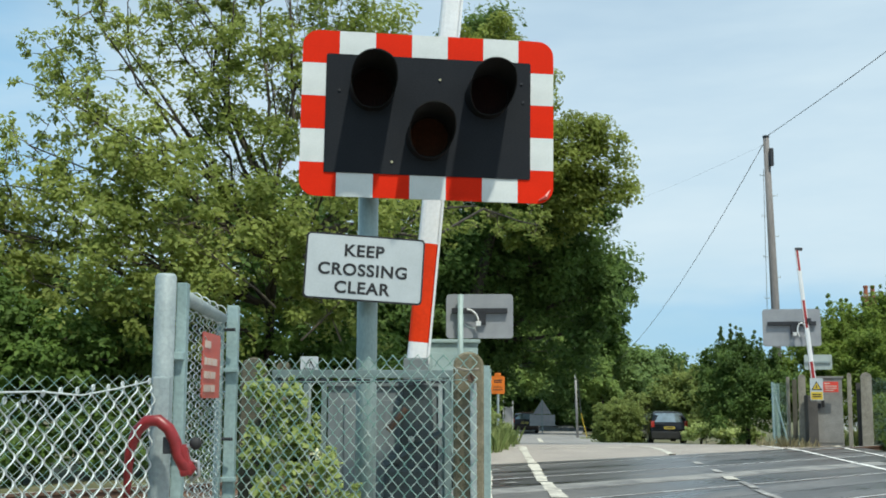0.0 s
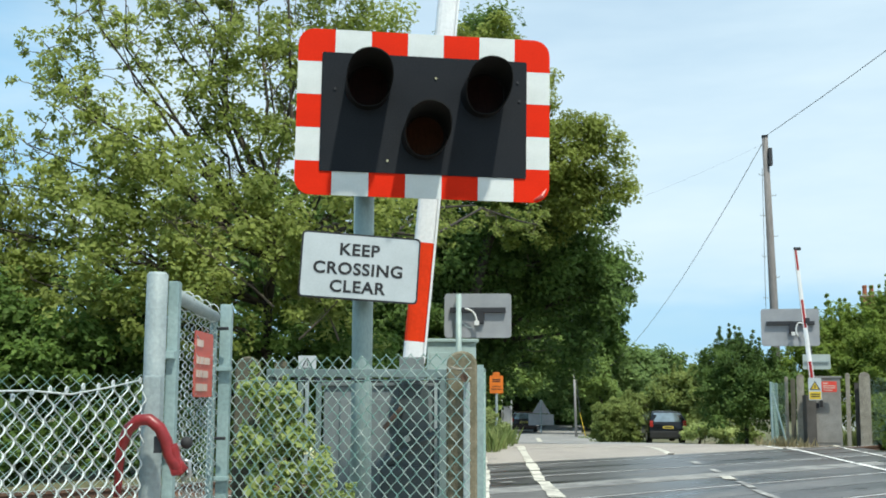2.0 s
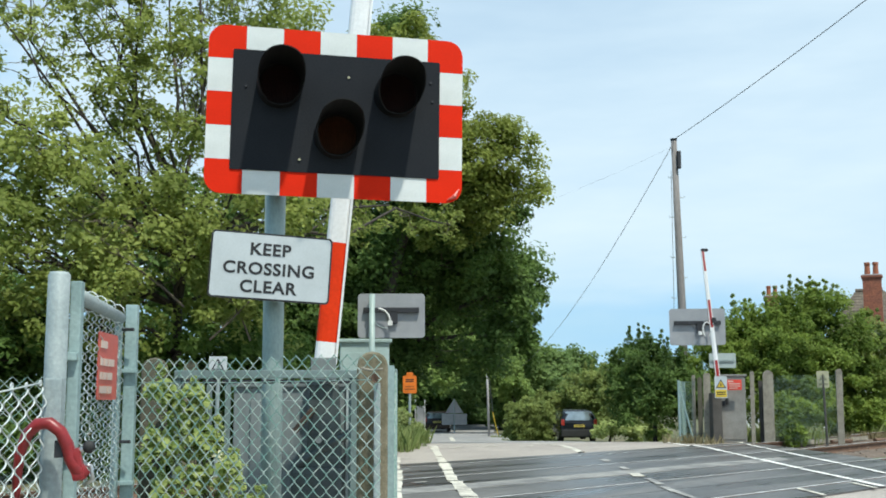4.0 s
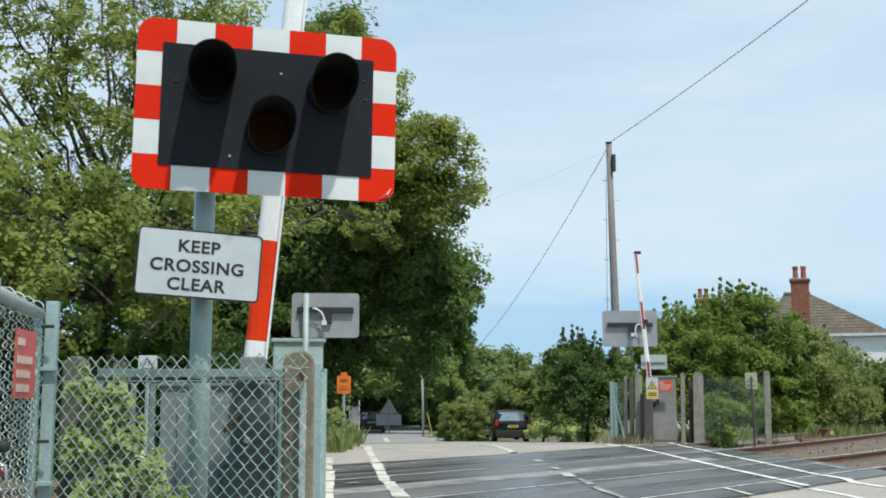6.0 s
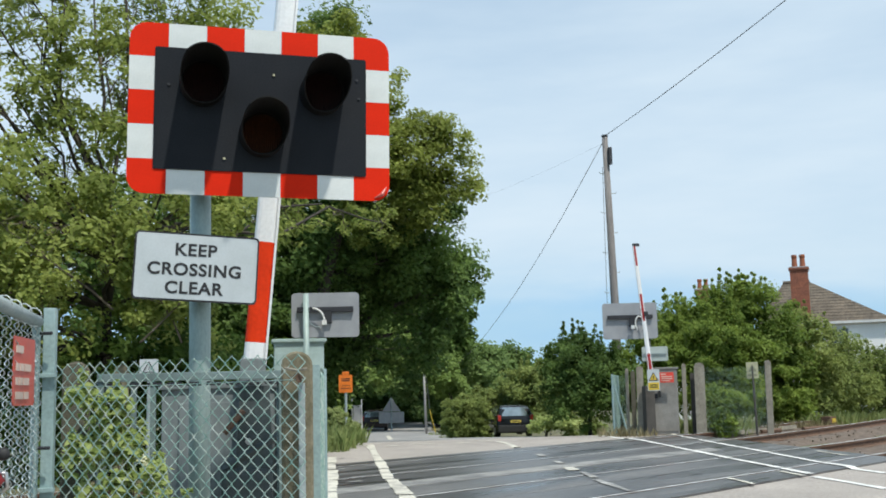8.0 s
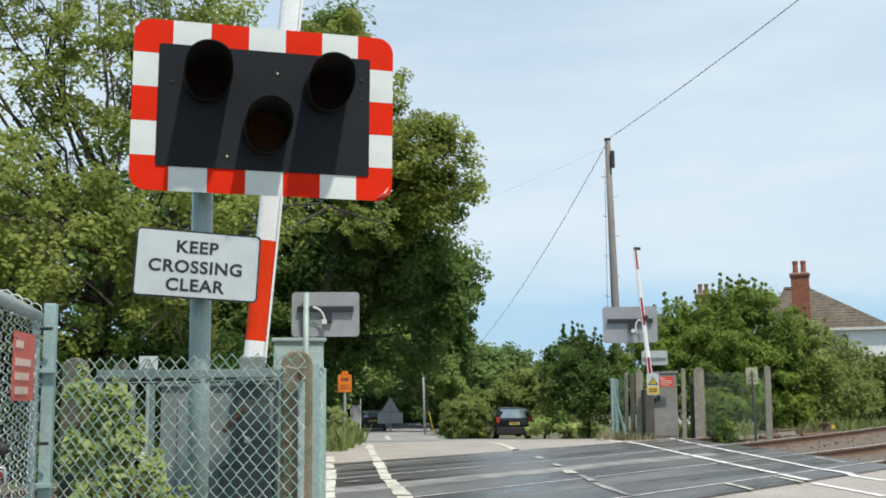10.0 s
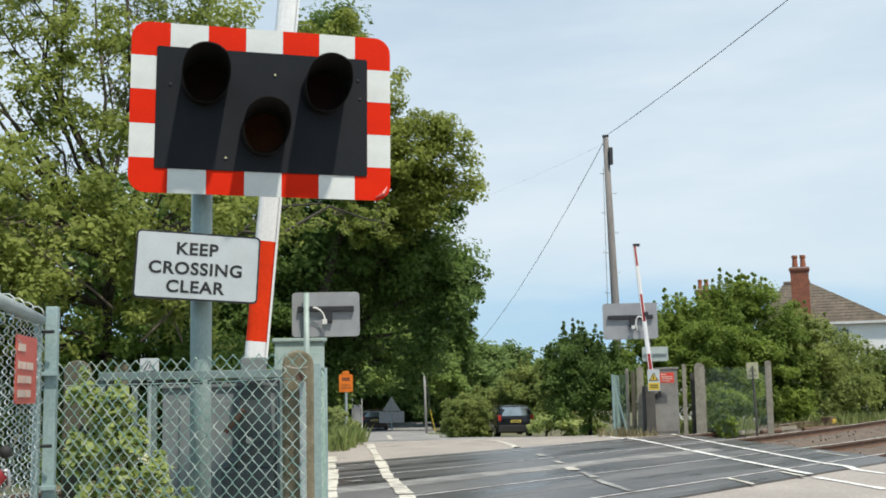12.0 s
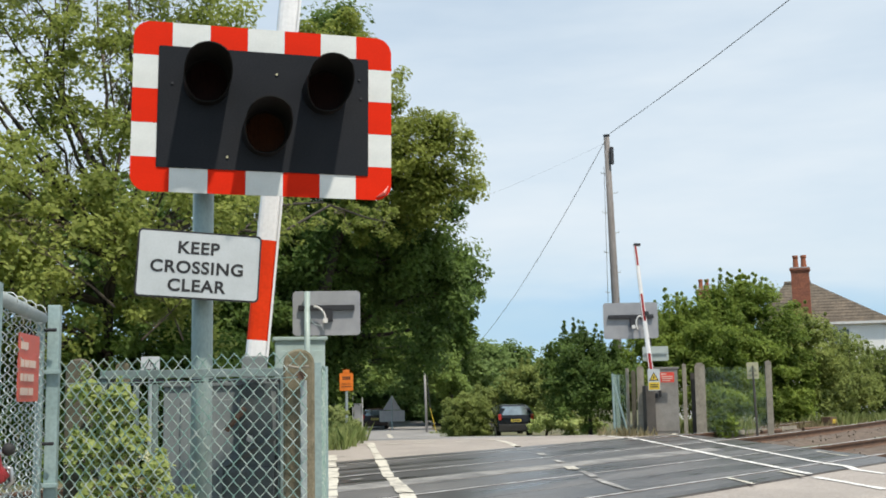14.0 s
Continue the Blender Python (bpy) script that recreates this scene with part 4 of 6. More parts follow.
part("top_tube", tube([(0.042, 0.085, 1.41), (far_x - 0.03, far_y - 0.05, 1.40)], 0.021, 14), M_GALV, gate, "round top rail", True)
part("bottom_tube", tube([(0.042, 0.085, 0.18), (far_x - 0.03, far_y - 0.05, 0.18)], 0.021, 14), M_GALV, gate)
mesh_part("wire_mesh", wire_mesh((0.048, 0.09), (far_x - 0.033, far_y - 0.05), 0.18, 1.375, 0.058, 0.0021, 0.004, 21, 0.010, 0.0, 0.0, 0.012, 1.9), M_WIRE_DULL, gate)
for y, z in ((0.06, 1.30), (0.06, 1.05), (0.06, 0.62)):
    part("hinge_lug", box((0.05, 0.06, 0.022), (0.026, 0.045, z - 0.06), 0.003), M_GALV_TEAL, gate)
for f in (0.12, 0.33, 0.55, 0.8):
    y = 0.1 + f * 0.66
    loop = [(0.046 + 0.027 * math.cos(t), y + 0.006 * t, 1.405 + 0.03 * math.sin(t)) for t in [math.tau * k / 10 for k in range(9)]]
    part("tie_loop", tube(loop, 0.0018, 5), M_WIRE_BRIGHT, gate, "twisted tie wire", True)
for z in (1.22, 0.84):
    part("latch_lug", box((0.07, 0.03, 0.014), (far_x - 0.005, far_y - 0.012, z), 0.002), M_GALV_TEAL, gate)
    part("bolt", tube([(far_x - 0.02, far_y - 0.05, z + 0.14), (far_x + 0.02, far_y - 0.06, z + 0.14)], 0.006, 6), M_DARKBAR, gate)

grip = thing("gate_latch", "curved red enamelled gate latch with a black knob", "latch", pose(-0.728, 3.05, 0))
arc = [(-0.078, 0.004, 0.855), (-0.074, 0.0, 0.885), (-0.071, -0.012, 0.93), (-0.064, -0.024, 0.985), (-0.045, -0.034, 1.035), (-0.018, -0.04, 1.06), (0.012, -0.042, 1.062), (0.04, -0.04, 1.04), (0.058, -0.036, 1.005), (0.066, -0.032, 0.97), (0.086, -0.028, 0.94), (0.107, -0.024, 0.922)]
part("arm", tube(arc, [0.009, 0.011, 0.0125, 0.0145, 0.016, 0.0165, 0.0165, 0.0165, 0.017, 0.0165, 0.021, 0.015], 14), M_HANDLE, grip, "red curved arm", True)
kb = bmesh.new()
bmesh.ops.create_uvsphere(kb, u_segments=16, v_segments=10, radius=0.017, matrix=pose(0.112, -0.03, 1.0))
part("knob", kb, M_RUBBER, grip, "black ball knob", True)
part("latch_body", box((0.034, 0.030, 0.085), (0.082, -0.030, 0.955), 0.010, pose(0, 0, 0, 0, -14, 0)), M_HANDLE, grip, "cast red latch body")
part("knob_stem", tube([(0.075, -0.03, 0.985), (0.105, -0.03, 0.998)], 0.006, 8), M_CHROME, grip)
part("clasp", tube([(0.085, -0.02, 0.955), (0.118, -0.02, 0.95), (0.122, -0.02, 0.915), (0.10, -0.02, 0.90)], 0.006, 8), M_CHROME, grip, "bright steel clasp", True)
part("slot_plate", box((0.022, 0.006, 0.045), (0.036, -0.034, 0.995), 0.002), M_DARKBAR, grip, "black keeper slot")

gs = thing("gate_notice", "faded red notice with pale lines of lettering tied to the gate", "sign", pose(-0.668, 3.537, 1.224, 0, 0, 88))
part("sign_plate", plate(rounded(0.272, 0.205, 0.012), 0.003), M_WARN_RED, gs)
rows_ = []
for z, ws_ in ((0.065, (0.11,)), (0.012, (0.05, 0.06, 0.10)), (-0.03, (0.04, 0.05, 0.09)), (-0.072, (0.12, 0.07))):
    x = -0.115
    for w_ in ws_:
        rows_.append((x + w_ * 0.4, z, w_ * 0.8, 0.022))
        x += w_ * 0.8 + 0.012
bars(rows_, gs, M_PALE_TEXT, (0, -0.002, 0))


# ---- plants ----
def leaf_cloud(centres, radii, per, size, seed, droop=0.2, flat=0.75):
    """Many folded leaves scattered in clumps: vertices and faces by numpy."""
    g = np.random.default_rng(seed)
    c = np.repeat(np.array(centres, float), per, axis=0)
    r = np.repeat(np.array(radii, float), per)
    n = len(c)
    d = g.normal(size=(n, 3))
    d /= np.linalg.norm(d, axis=1)[:, None]
    p = c + d * (r * g.random(n) ** 0.45)[:, None] * np.array([1, 1, flat])
    normal = d * 0.4 + g.normal(size=(n, 3)) * 0.5 + np.array([0.2, -0.45, 0.75])
    normal /= np.linalg.norm(normal, axis=1)[:, None]
    a_ = np.cross(normal, g.normal(size=(n, 3)))
    a_ /= np.linalg.norm(a_, axis=1)[:, None]
    b_ = np.cross(normal, a_)
    s = size * (0.6 + 0.8 * g.random(n))[:, None]
    tip, root = p + a_ * s - np.array([0, 0, droop]) * s, p - a_ * s
    left, right = p + b_ * s * 0.55 + normal * s * 0.18, p - b_ * s * 0.55 + normal * s * 0.18
    v = np.stack([root, right, tip, left], axis=1).reshape(-1, 3)
    return v, n


def leaf_object(name, v, n, material, parent, label=""):
    me = bpy.data.meshes.new(name)
    me.vertices.add(len(v))
    me.vertices.foreach_set("co", v.astype(np.float32).ravel())
    idx = np.arange(n)[:, None] * 4
    f = np.concatenate([idx + np.array([0, 1, 2]), idx + np.array([0, 2, 3])], axis=1).reshape(-1)
    me.loops.add(n * 6)
    me.loops.foreach_set("vertex_index", f.astype(np.int32))
    me.polygons.add(n * 2)
    me.polygons.foreach_set("loop_start", np.arange(n * 2, dtype=np.int32) * 3)
    me.update(calc_edges=True)
    me.validate()
    me.materials.append(material)
    ob = new(name, me)
    ob.parent = parent
    if label:
        tagged(ob, label)
    return ob


def limb(bm, p0, p1, r0, r1, rng, bend=0.12, seg=6):
    p0, p1 = Vector(p0), Vector(p1)
    n = 5
    pts, off = [], Vector((0, 0, 0))
    length = (p1 - p0).length
    for i in range(n + 1):
        f = i / n
        if 0 < i < n:
            off = off * 0.5 + Vector((rng.uniform(-1, 1), rng.uniform(-1, 1), rng.uniform(-0.4, 0.9))) * length * bend * 0.5
        else:
            off = off * 0.0
        pts.append(p0.lerp(p1, f) + off)
    tube(pts, [r0 + (r1 - r0) * i / n for i in range(n + 1)], seg, bm, caps=False)
    return pts


def tree(name, label, category, base, lobes, trunk_r, leaf_size, clump, per, material, seed, bark=None, fill=1.0, twigs=0.6, trunk_to=None, bare=None, group="", sparse=(), shoots=(), upright=0):
    rng = random.Random(seed)
    t = thing(name, label, category, pose(*base), group)
    o = Vector(base)
    trunk = bmesh.new()
    mid = Vector(trunk_to) - o if trunk_to else Vector((sum(q[0] for q in lobes) / len(lobes), sum(q[1] for q in lobes) / len(lobes), sum(q[2] for q in lobes) / len(lobes))) - o
    spine = limb(trunk, (0, 0, -0.3), mid, trunk_r, trunk_r * 0.45, rng, 0.05, 9)
    centres, radii, tuft_at, tuft_r = [], [], [], []
    branch = bmesh.new()
    for x, y, z, r in list(lobes) + list(sparse):
        c = Vector((x, y, z)) - o
        thin = (x, y, z, r) in sparse
        start = min(spine[1:], key=lambda q: (q - c).length + abs(q.z - c.z * 0.6) * 0.4)
        way = limb(trunk, start, c, trunk_r * 0.30, trunk_r * 0.07, rng, 0.14, 6)
        count = max(4, int((1.75 if thin else fill) * 9 * (r / clump) ** 2 * 0.5))
        tips_ = []
        for k in range(count):
            d = Vector((rng.gauss(0, 1), rng.gauss(0, 1), rng.gauss(0.15, 1))).normalized()
            q = c + Vector((d.x, d.y, d.z * 0.9)) * r * (0.35 + 0.72 * rng.random() ** 0.6)
            q += Vector((rng.gauss(0, 1), rng.gauss(0, 1), rng.gauss(0, 1))) * r * 0.10
            if q.z < 0.05:
                q.z = 0.05 + rng.random() * 0.2
            if thin:
                tips_.append(q)
                continue
            centres.append(tuple(q))
            radii.append(clump * rng.uniform(0.55, 1.25))
            if rng.random() < twigs:
                limb(branch, way[rng.randrange(2, 6)], q, trunk_r * 0.06, trunk_r * 0.02, rng, 0.16, 3)
        # bare twigs, each forking from the nearest one already grown
        nodes = list(way[1:])
        for q in sorted(tips_, key=lambda p: (p - way[2]).length):
            near = min(nodes, key=lambda p: (p - q).length)
            grown = limb(branch, near, q, trunk_r * 0.075, trunk_r * 0.03, rng, 0.10, 3)
            nodes += [q, grown[3]]
            tuft_at.append(tuple(q))
            tuft_r.append(clump * rng.uniform(0.25, 0.58))
    for p0, p1, r0 in bare or ():
        w_ = limb(branch, Vector(p0) - o, Vector(p1) - o, r0, r0 * 0.3, rng, 0.05, 5)
        for k in range(9):
            s_ = w_[rng.randrange(1, 6)]
            d_ = (Vector(p1) - Vector(p0)).length * 0.28
            end_ = s_ + Vector((rng.uniform(-1, 1), rng.uniform(-0.5, 0.5), rng.uniform(0.1, 0.9))) * d_
            limb(branch, s_, end_, r0 * 0.4, r0 * 0.12, rng, 0.07, 4)
            centres.append(tuple(end_))
            radii.append(clump * 0.5)
    # upright leafy shoots standing out of the crown
    tips = [Vector(q) - o for q in shoots]
    for x, y, z, r in lobes:
        for k in range(upright):
            a_ = rng.uniform(0, 6.28)
            f_ = rng.random() ** 0.5 * 0.8
            tips.append(Vector((x + math.cos(a_) * r * f_, y + math.sin(a_) * r * f_, z + r * (0.95 * math.sqrt(1 - f_ * f_) + rng.uniform(0.12, 0.42)) + clump * 0.35)) - o)
    shoot_at, shoot_r = [], []
    for tip in tips:
        length = clump * rng.uniform(1.9, 3.0)
        foot = tip + Vector((rng.uniform(-0.25, 0.25), rng.uniform(-0.25, 0.25), -1)) * length
        limb(branch, foot, tip, trunk_r * 0.07, trunk_r * 0.02, rng, 0.05, 3)
        for k in range(5):
            f_ = k / 4
            shoot_at.append(tuple(foot.lerp(tip, f_)))
            shoot_r.append(clump * (0.42 - 0.3 * f_))
    part("trunk", trunk, bark or M_BARK, t, "brown forked trunk and limbs", True)
    if branch.faces:
        tagged(part("twig_growth", branch, M_TWIG, t), "thin pale twigs", kind="stuff")
    else:
        branch.free()
    v, n = leaf_cloud(centres, radii, per, leaf_size, seed)
    if shoot_at:
        v2, n2 = leaf_cloud(shoot_at, shoot_r, max(6, int(per * 0.36)), leaf_size * 0.8, seed + 500, flat=1.3)
        v, n = np.concatenate([v, v2]), n + n2
    if tuft_at:
        v2, n2 = leaf_cloud(tuft_at, tuft_r, max(8, per // 3), leaf_size * 0.85, seed + 900, droop=0.5)
        v, n = np.concatenate([v, v2]), n + n2
    leaf_object("crown", v, n, material, t, "crown of many small leaves")
    return t


ASH = [(-3.3, 17.2, 4.0, 1.26), (-1.3, 17.4, 4.5, 1.17), (-0.7, 19.0, 7.1, 1.18), (-2.22, 17.9, 3.22, 1.10), (-0.95, 18.5, 2.9, 1.05),
       (-4.3, 16.9, 3.2, 1.08), (0.0, 18.5, 5.0, 1.05), (-1.6, 19.4, 8.1, 1.21), (-3.3, 16.7, 2.4, 0.96)]
ASH_TOP = [(-5.73, 17.06, 2.9, 0.74), (-4.94, 16.78, 2.53, 0.72), (-6.83, 17.19, 3.17, 1.05), (-7.52, 16.9, 3.75, 1.05), (-5.3, 17.6, 3.9, 0.8), (-6.2, 17.4, 3.6, 0.8), (-4.34, 17.97, 4.12, 0.95), (-2.91, 18.76, 5.06, 1.18), (-0.2, 18.0, 3.7, 0.84), (-1.7, 19.4, 9.7, 1.21), (-2.3, 18.3, 6.4, 1.2), (-3.4, 18.7, 7.2, 0.8), (-2.98, 18.36, 8.2, 0.5), (-3.69, 18.11, 6.08, 0.75), (-4.27, 17.47, 5.0, 0.85)]
tree("tree", "tall leafy light green tree with thin bare upper branches", "tree", (-2.2, 18.4, -0.1), ASH + ASH_TOP, 0.15, 0.052, 0.35, 72, M_ASH, 3, fill=0.72, twigs=0.5, trunk_to=(-2.2, 18.6, 3.4),
     sparse=[(-4.72, 17.99, 7.75, 0.55), (-3.83, 18.2, 8.2, 0.6), (-5.3, 17.8, 7.5, 0.5), (-5.62, 17.62, 6.21, 0.67), (-4.78, 18.17, 6.98, 0.78), (-6.16, 17.75, 5.2, 0.68), (-5.04, 17.58, 5.54, 0.75), (-4.11, 18.54, 7.41, 0.78), (-6.35, 17.37, 4.46, 0.67), (-5.22, 17.74, 4.54, 0.95), (-6.08, 17.99, 3.74, 0.98), (1.24, 24.94, 5.07, 0.64), (2.19, 25.37, 5.35, 0.55), (3.18, 25.77, 5.22, 0.48), (0.56, 23.96, 5.55, 0.68), (-5.91, 17.84, 6.85, 0.44)],
     bare=[((-2.6, 18.5, 5.0), (-4.0, 18.8, 8.0), 0.035), ((-2.4, 18.5, 5.5), (-2.6, 18.9, 8.6), 0.035), ((-3.6, 17.8, 4.4), (-5.6, 18.1, 6.0), 0.03), ((-2.0, 17.0, 2.5), (-3.4, 16.4, 3.6), 0.02), ((-1.0, 17.2, 2.0), (-1.6, 16.6, 3.4), 0.018), ((-1.6, 17.0, 2.0), (-0.6, 16.7, 3.0), 0.018), ((-3.0, 18.4, 5.5), (-3.4, 18.8, 8.4), 0.03)])
UNDER = [(x * 1.11, y * 1.11, 1.125 + (z - 1.125) * 1.11, r * 1.11) for x, y, z, r in [(-5.1, 14.63, 1.75, 0.56), (-4.56, 14.8, 1.61, 0.48), (-3.91, 15.5, 1.63, 0.49), (-5.4, 15.6, 1.4, 0.95), (-4.5, 15.9, 1.5, 0.9), (-3.7, 16.4, 1.4, 0.8), (-2.8, 16.6, 1.3, 0.8), (-2.0, 16.9, 1.5, 0.8), (-1.0, 17.1, 1.5, 0.75), (-0.5, 17.6, 1.5, 0.6), (-5.9, 14.9, 2.0, 0.91), (-6.6, 14.6, 2.3, 0.99)]]
tree("hedge", "dense dark green hedge growing beyond the railway fence", "hedge", (-3.8, 18.3, -0.1), UNDER, 0.08, 0.055, 0.32, 100, M_UNDER, 8, fill=1.3, twigs=0.3)
OAK = [(1.1, 35.5, 1.5, 1.0), (1.7, 37.0, 2.4, 1.1), (0.3, 35.0, 1.6, 1.5), (1.0, 36.0, 3.5, 1.6), (2.6, 35.9, 12.8, 1.48), (3.5, 35.8, 7.2, 2.41), (2.1, 36.9, 5.4, 2.29), (4.6, 35.9, 5.6, 1.67), (4.3, 37.7, 3.9, 1.76), (2.1, 37.9, 2.8, 1.76), (1.7, 37.9, 9.1, 2.35), (0.5, 38.0, 6.7, 2.15), (2.4, 38.0, 1.6, 1.2), (6.7, 36.6, 5.4, 0.9), (6.6, 36.7, 4.3, 0.95), (6.9, 36.6, 7.0, 0.7), (6.2, 36.8, 3.0, 0.9)]
tree("tree", "large dark green broadleaf tree overhanging the lane", "tree", (1.2, 37.5, -0.4), OAK, 0.4, 0.085, 0.8, 250, M_OAK, 12, fill=1.25, trunk_to=(3.0, 36.8, 8.5), twigs=0.3)
OLIVE = [(3.1, 34.2, 10.6, 1.6), (4.5, 33.7, 8.7, 1.7), (5.7, 33.5, 8.4, 1.3), (6.5, 33.4, 7.6, 0.85), (6.0, 33.5, 9.3, 0.6), (4.0, 34.0, 6.9, 1.3), (5.2, 33.6, 7.3, 0.9), (2.4, 34.6, 12.0, 1.1), (3.2, 34.0, 12.6, 0.7)]
tree("tree", "tall tree with sunlit olive green foliage and bare twigs", "tree", (0.9, 36.2, -0.3), OLIVE, 0.3, 0.066, 0.5, 145, M_OLIVE, 13, fill=1.2, trunk_to=(3.6, 34.9, 8.0), twigs=0.6)
FAR = [(12.62, 81.5, 2.97, 2.97), (16.38, 85.88, 2.72, 2.7), (20.25, 91.5, 3.22, 1.94), (23.12, 97.25, 3.72, 1.8), (14.62, 83.62, 4.84, 1.98), (18.5, 88.0, 1.34, 2.09), (14.38, 82.5, 0.84, 2.0)]
tree("tree", "distant green trees bending over the far lane", "tree", (16.5, 87.0, -1.3), FAR, 0.25, 0.17, 0.85, 100, M_FARLEAF, 15, fill=1.4, twigs=0.1)
tree("tree", "tall dark green tree standing beyond the far lane pole", "tree", (14.5, 84.0, -1.3), [(14.62, 80.41, 8.81, 2.79), (13.33, 80.62, 6.23, 3.01), (12.69, 84.92, 4.94, 2.67), (14.84, 80.84, 4.3, 2.15), (13.97, 80.84, 10.75, 1.94)], 0.35, 0.18, 0.85, 95, M_OAK, 14, fill=1.35, twigs=0.1)
tree("tree", "shaded green tree beside the far lane", "tree", (4.4, 59.5, -1.3), [(5.0, 59.5, 4.0, 1.6), (4.0, 57.7, 1.9, 1.5), (3.2, 58.5, 3.2, 2.2), (5.0, 59.5, 5.0, 2.2), (3.0, 58.0, 0.6, 1.6)], 0.22, 0.11, 0.75, 130, M_SUNLEAF, 16, fill=1.4, twigs=0.1)
# added canopy, mostly unseen behind the oak: blocks sun and sky over the lane
tree("tree", "added high canopy, mostly hidden behind the oak, to shade the far lane", "tree", (3.6, 70.0, -1.3), [(6.0, 77.0, 9.6, 3.2), (9.4, 79.0, 10.2, 3.2), (11.2, 80.0, 9.4, 3.0), (7.5, 82.0, 10.0, 3.2), (11.0, 78.0, 8.6, 2.8), (4.0, 80.0, 9.0, 3.0), (8.0, 84.0, 9.0, 3.2), (12.0, 86.0, 9.0, 3.0)], 0.3, 0.2, 0.9, 80, M_OAK, 37, fill=1.1, twigs=0.1)
tree("tree", "sunlit green tree leaning out over the far lane", "tree", (5.24, 72.96, -1.3), [(7.87, 72.39, 4.74, 1.31), (9.46, 72.16, 4.52, 1.37), (8.44, 72.28, 3.15, 1.31), (10.60, 72.05, 3.95, 0.80), (7.07, 72.73, 3.49, 0.91), (7.98, 72.28, 2.01, 0.68)], 0.2, 0.11, 0.6, 110, M_SUNLEAF, 51, fill=1.3, twigs=0.1, trunk_to=(7.30, 72.62, 3.26))
tree("tree", "small sunlit tree behind the board fence", "tree", (13.78, 72.24, -1.3), [(11.98, 71.90, 2.78, 1.06), (13.10, 71.90, 2.55, 1.12), (12.21, 72.02, 1.66, 0.90), (13.44, 72.02, 1.32, 0.90)], 0.14, 0.11, 0.55, 100, M_SUNLEAF, 52, fill=1.3, twigs=0.1, trunk_to=(12.99, 72.02, 1.43))
DEEP = [(9.2, 94.5, 4.3, 5.0), (14.7, 98.9, 1.4, 4.12), (20.7, 102.9, 1.4, 3.79), (3.8, 94.7, 1.4, 4.41), (12.1, 94.2, 6.2, 4.9), (-3.0, 92.0, 3.5, 5.0), (26.0, 104.0, 1.0, 3.5), (7.5, 95.5, 0.5, 3.0)]
tree("wood", "dark belt of trees closing the view along the lane", "wood", (10.0, 97.0, -1.3), DEEP, 0.3, 0.28, 1.3, 100, M_OAK, 17, fill=1.5, twigs=0.05)
WOOD = [(-12.06, 30.71, 3.37, 1.87), (-10.71, 32.26, 3.32, 1.75), (-8.9, 32.8, 3.2, 1.75), (-7.02, 33.25, 3.57, 1.93), (-5.02, 34.62, 4.04, 2.16), (-2.82, 35.87, 4.52, 2.23), (-0.62, 36.97, 4.25, 2.1), (-13.21, 29.15, 3.54, 1.98), (-6.63, 35.37, 6.11, 1.67), (-3.96, 35.76, 6.75, 1.86), (-1.41, 36.95, 7.34, 2.1), (-10.35, 31.33, 2.15, 1.19), (-7.54, 32.11, 2.02, 1.19)]
tree("wood", "belt of trees standing further behind the railway", "wood", (-10.0, 33.0, -0.3), WOOD, 0.3, 0.13, 0.7, 80, M_OAK, 27, fill=1.0, twigs=0.1)
tree("hedge", "pale clipped hedge beside the parked car", "hedge", (11.41, 54.83, -1.1), [(x, y, z, 0.46) for x in (10.3, 10.75, 11.2, 11.6) for y in (55.0, 56.4) for z in (-0.7, -0.15, 0.38)] + [(13.4, 61.8, 0.6, 0.85), (12.5, 60.8, 0.6, 0.8), (11.9, 59.6, 0.4, 0.75), (13.0, 60.2, 0.5, 0.8), (14.2, 60.6, 0.6, 0.8)], 0.05, 0.06, 0.26, 95, M_PALELEAF, 18, fill=1.3, twigs=0.15)
tree("bush", "pale green bushes beyond the parked car", "bush", (15.68, 57.91, -1.2), [(14.79, 58.15, 1.24, 1.39), (14.36, 60.31, 0.94, 0.96), (15.68, 57.91, 1.52, 1.39), (15.16, 52.87, 0.78, 1.13), (15.5, 55.4, -0.2, 0.75), (15.5, 53.2, -0.3, 0.65), (15.0, 51.07, -0.6, 0.5), (15.2, 48.4, -0.5, 0.5)], 0.08, 0.085, 0.42, 95, M_PALELEAF, 19, fill=1.3, twigs=0.15, upright=3)
tree("bush", "dense dark green bush behind the crossing fence", "bush", (10.0, 31.8, -0.1), [(9.9, 32.5, 2.0, 0.96), (10.2, 31.4, 1.6, 1.02), (9.3, 31.7, 1.2, 0.77), (9.8, 31.0, 0.8, 0.84), (10.7, 31.2, 1.1, 0.85), (9.6, 33.7, 1.9, 0.54)], 0.07, 0.048, 0.33, 140, M_OAK, 20, fill=1.4, twigs=0.2, upright=8)
LILAC = [(16.3, 31.6, 0.6, 0.9), (16.2, 32.0, 1.6, 1.0), (16.0, 31.2, 0.2, 0.7), (12.9, 32.6, 2.7, 1.08), (13.9, 33.2, 2.6, 0.95), (14.5, 31.9, 3.1, 1.17), (15.2, 31.5, 2.9, 1.35), (13.7, 31.1, 1.9, 1.4), (15.0, 30.9, 1.7, 1.2), (12.6, 31.1, 1.3, 1.04), (13.8, 30.4, 0.9, 1.0), (11.8, 31.9, 1.8, 1.05),
         (15.0, 31.7, 4.1, 0.28)]
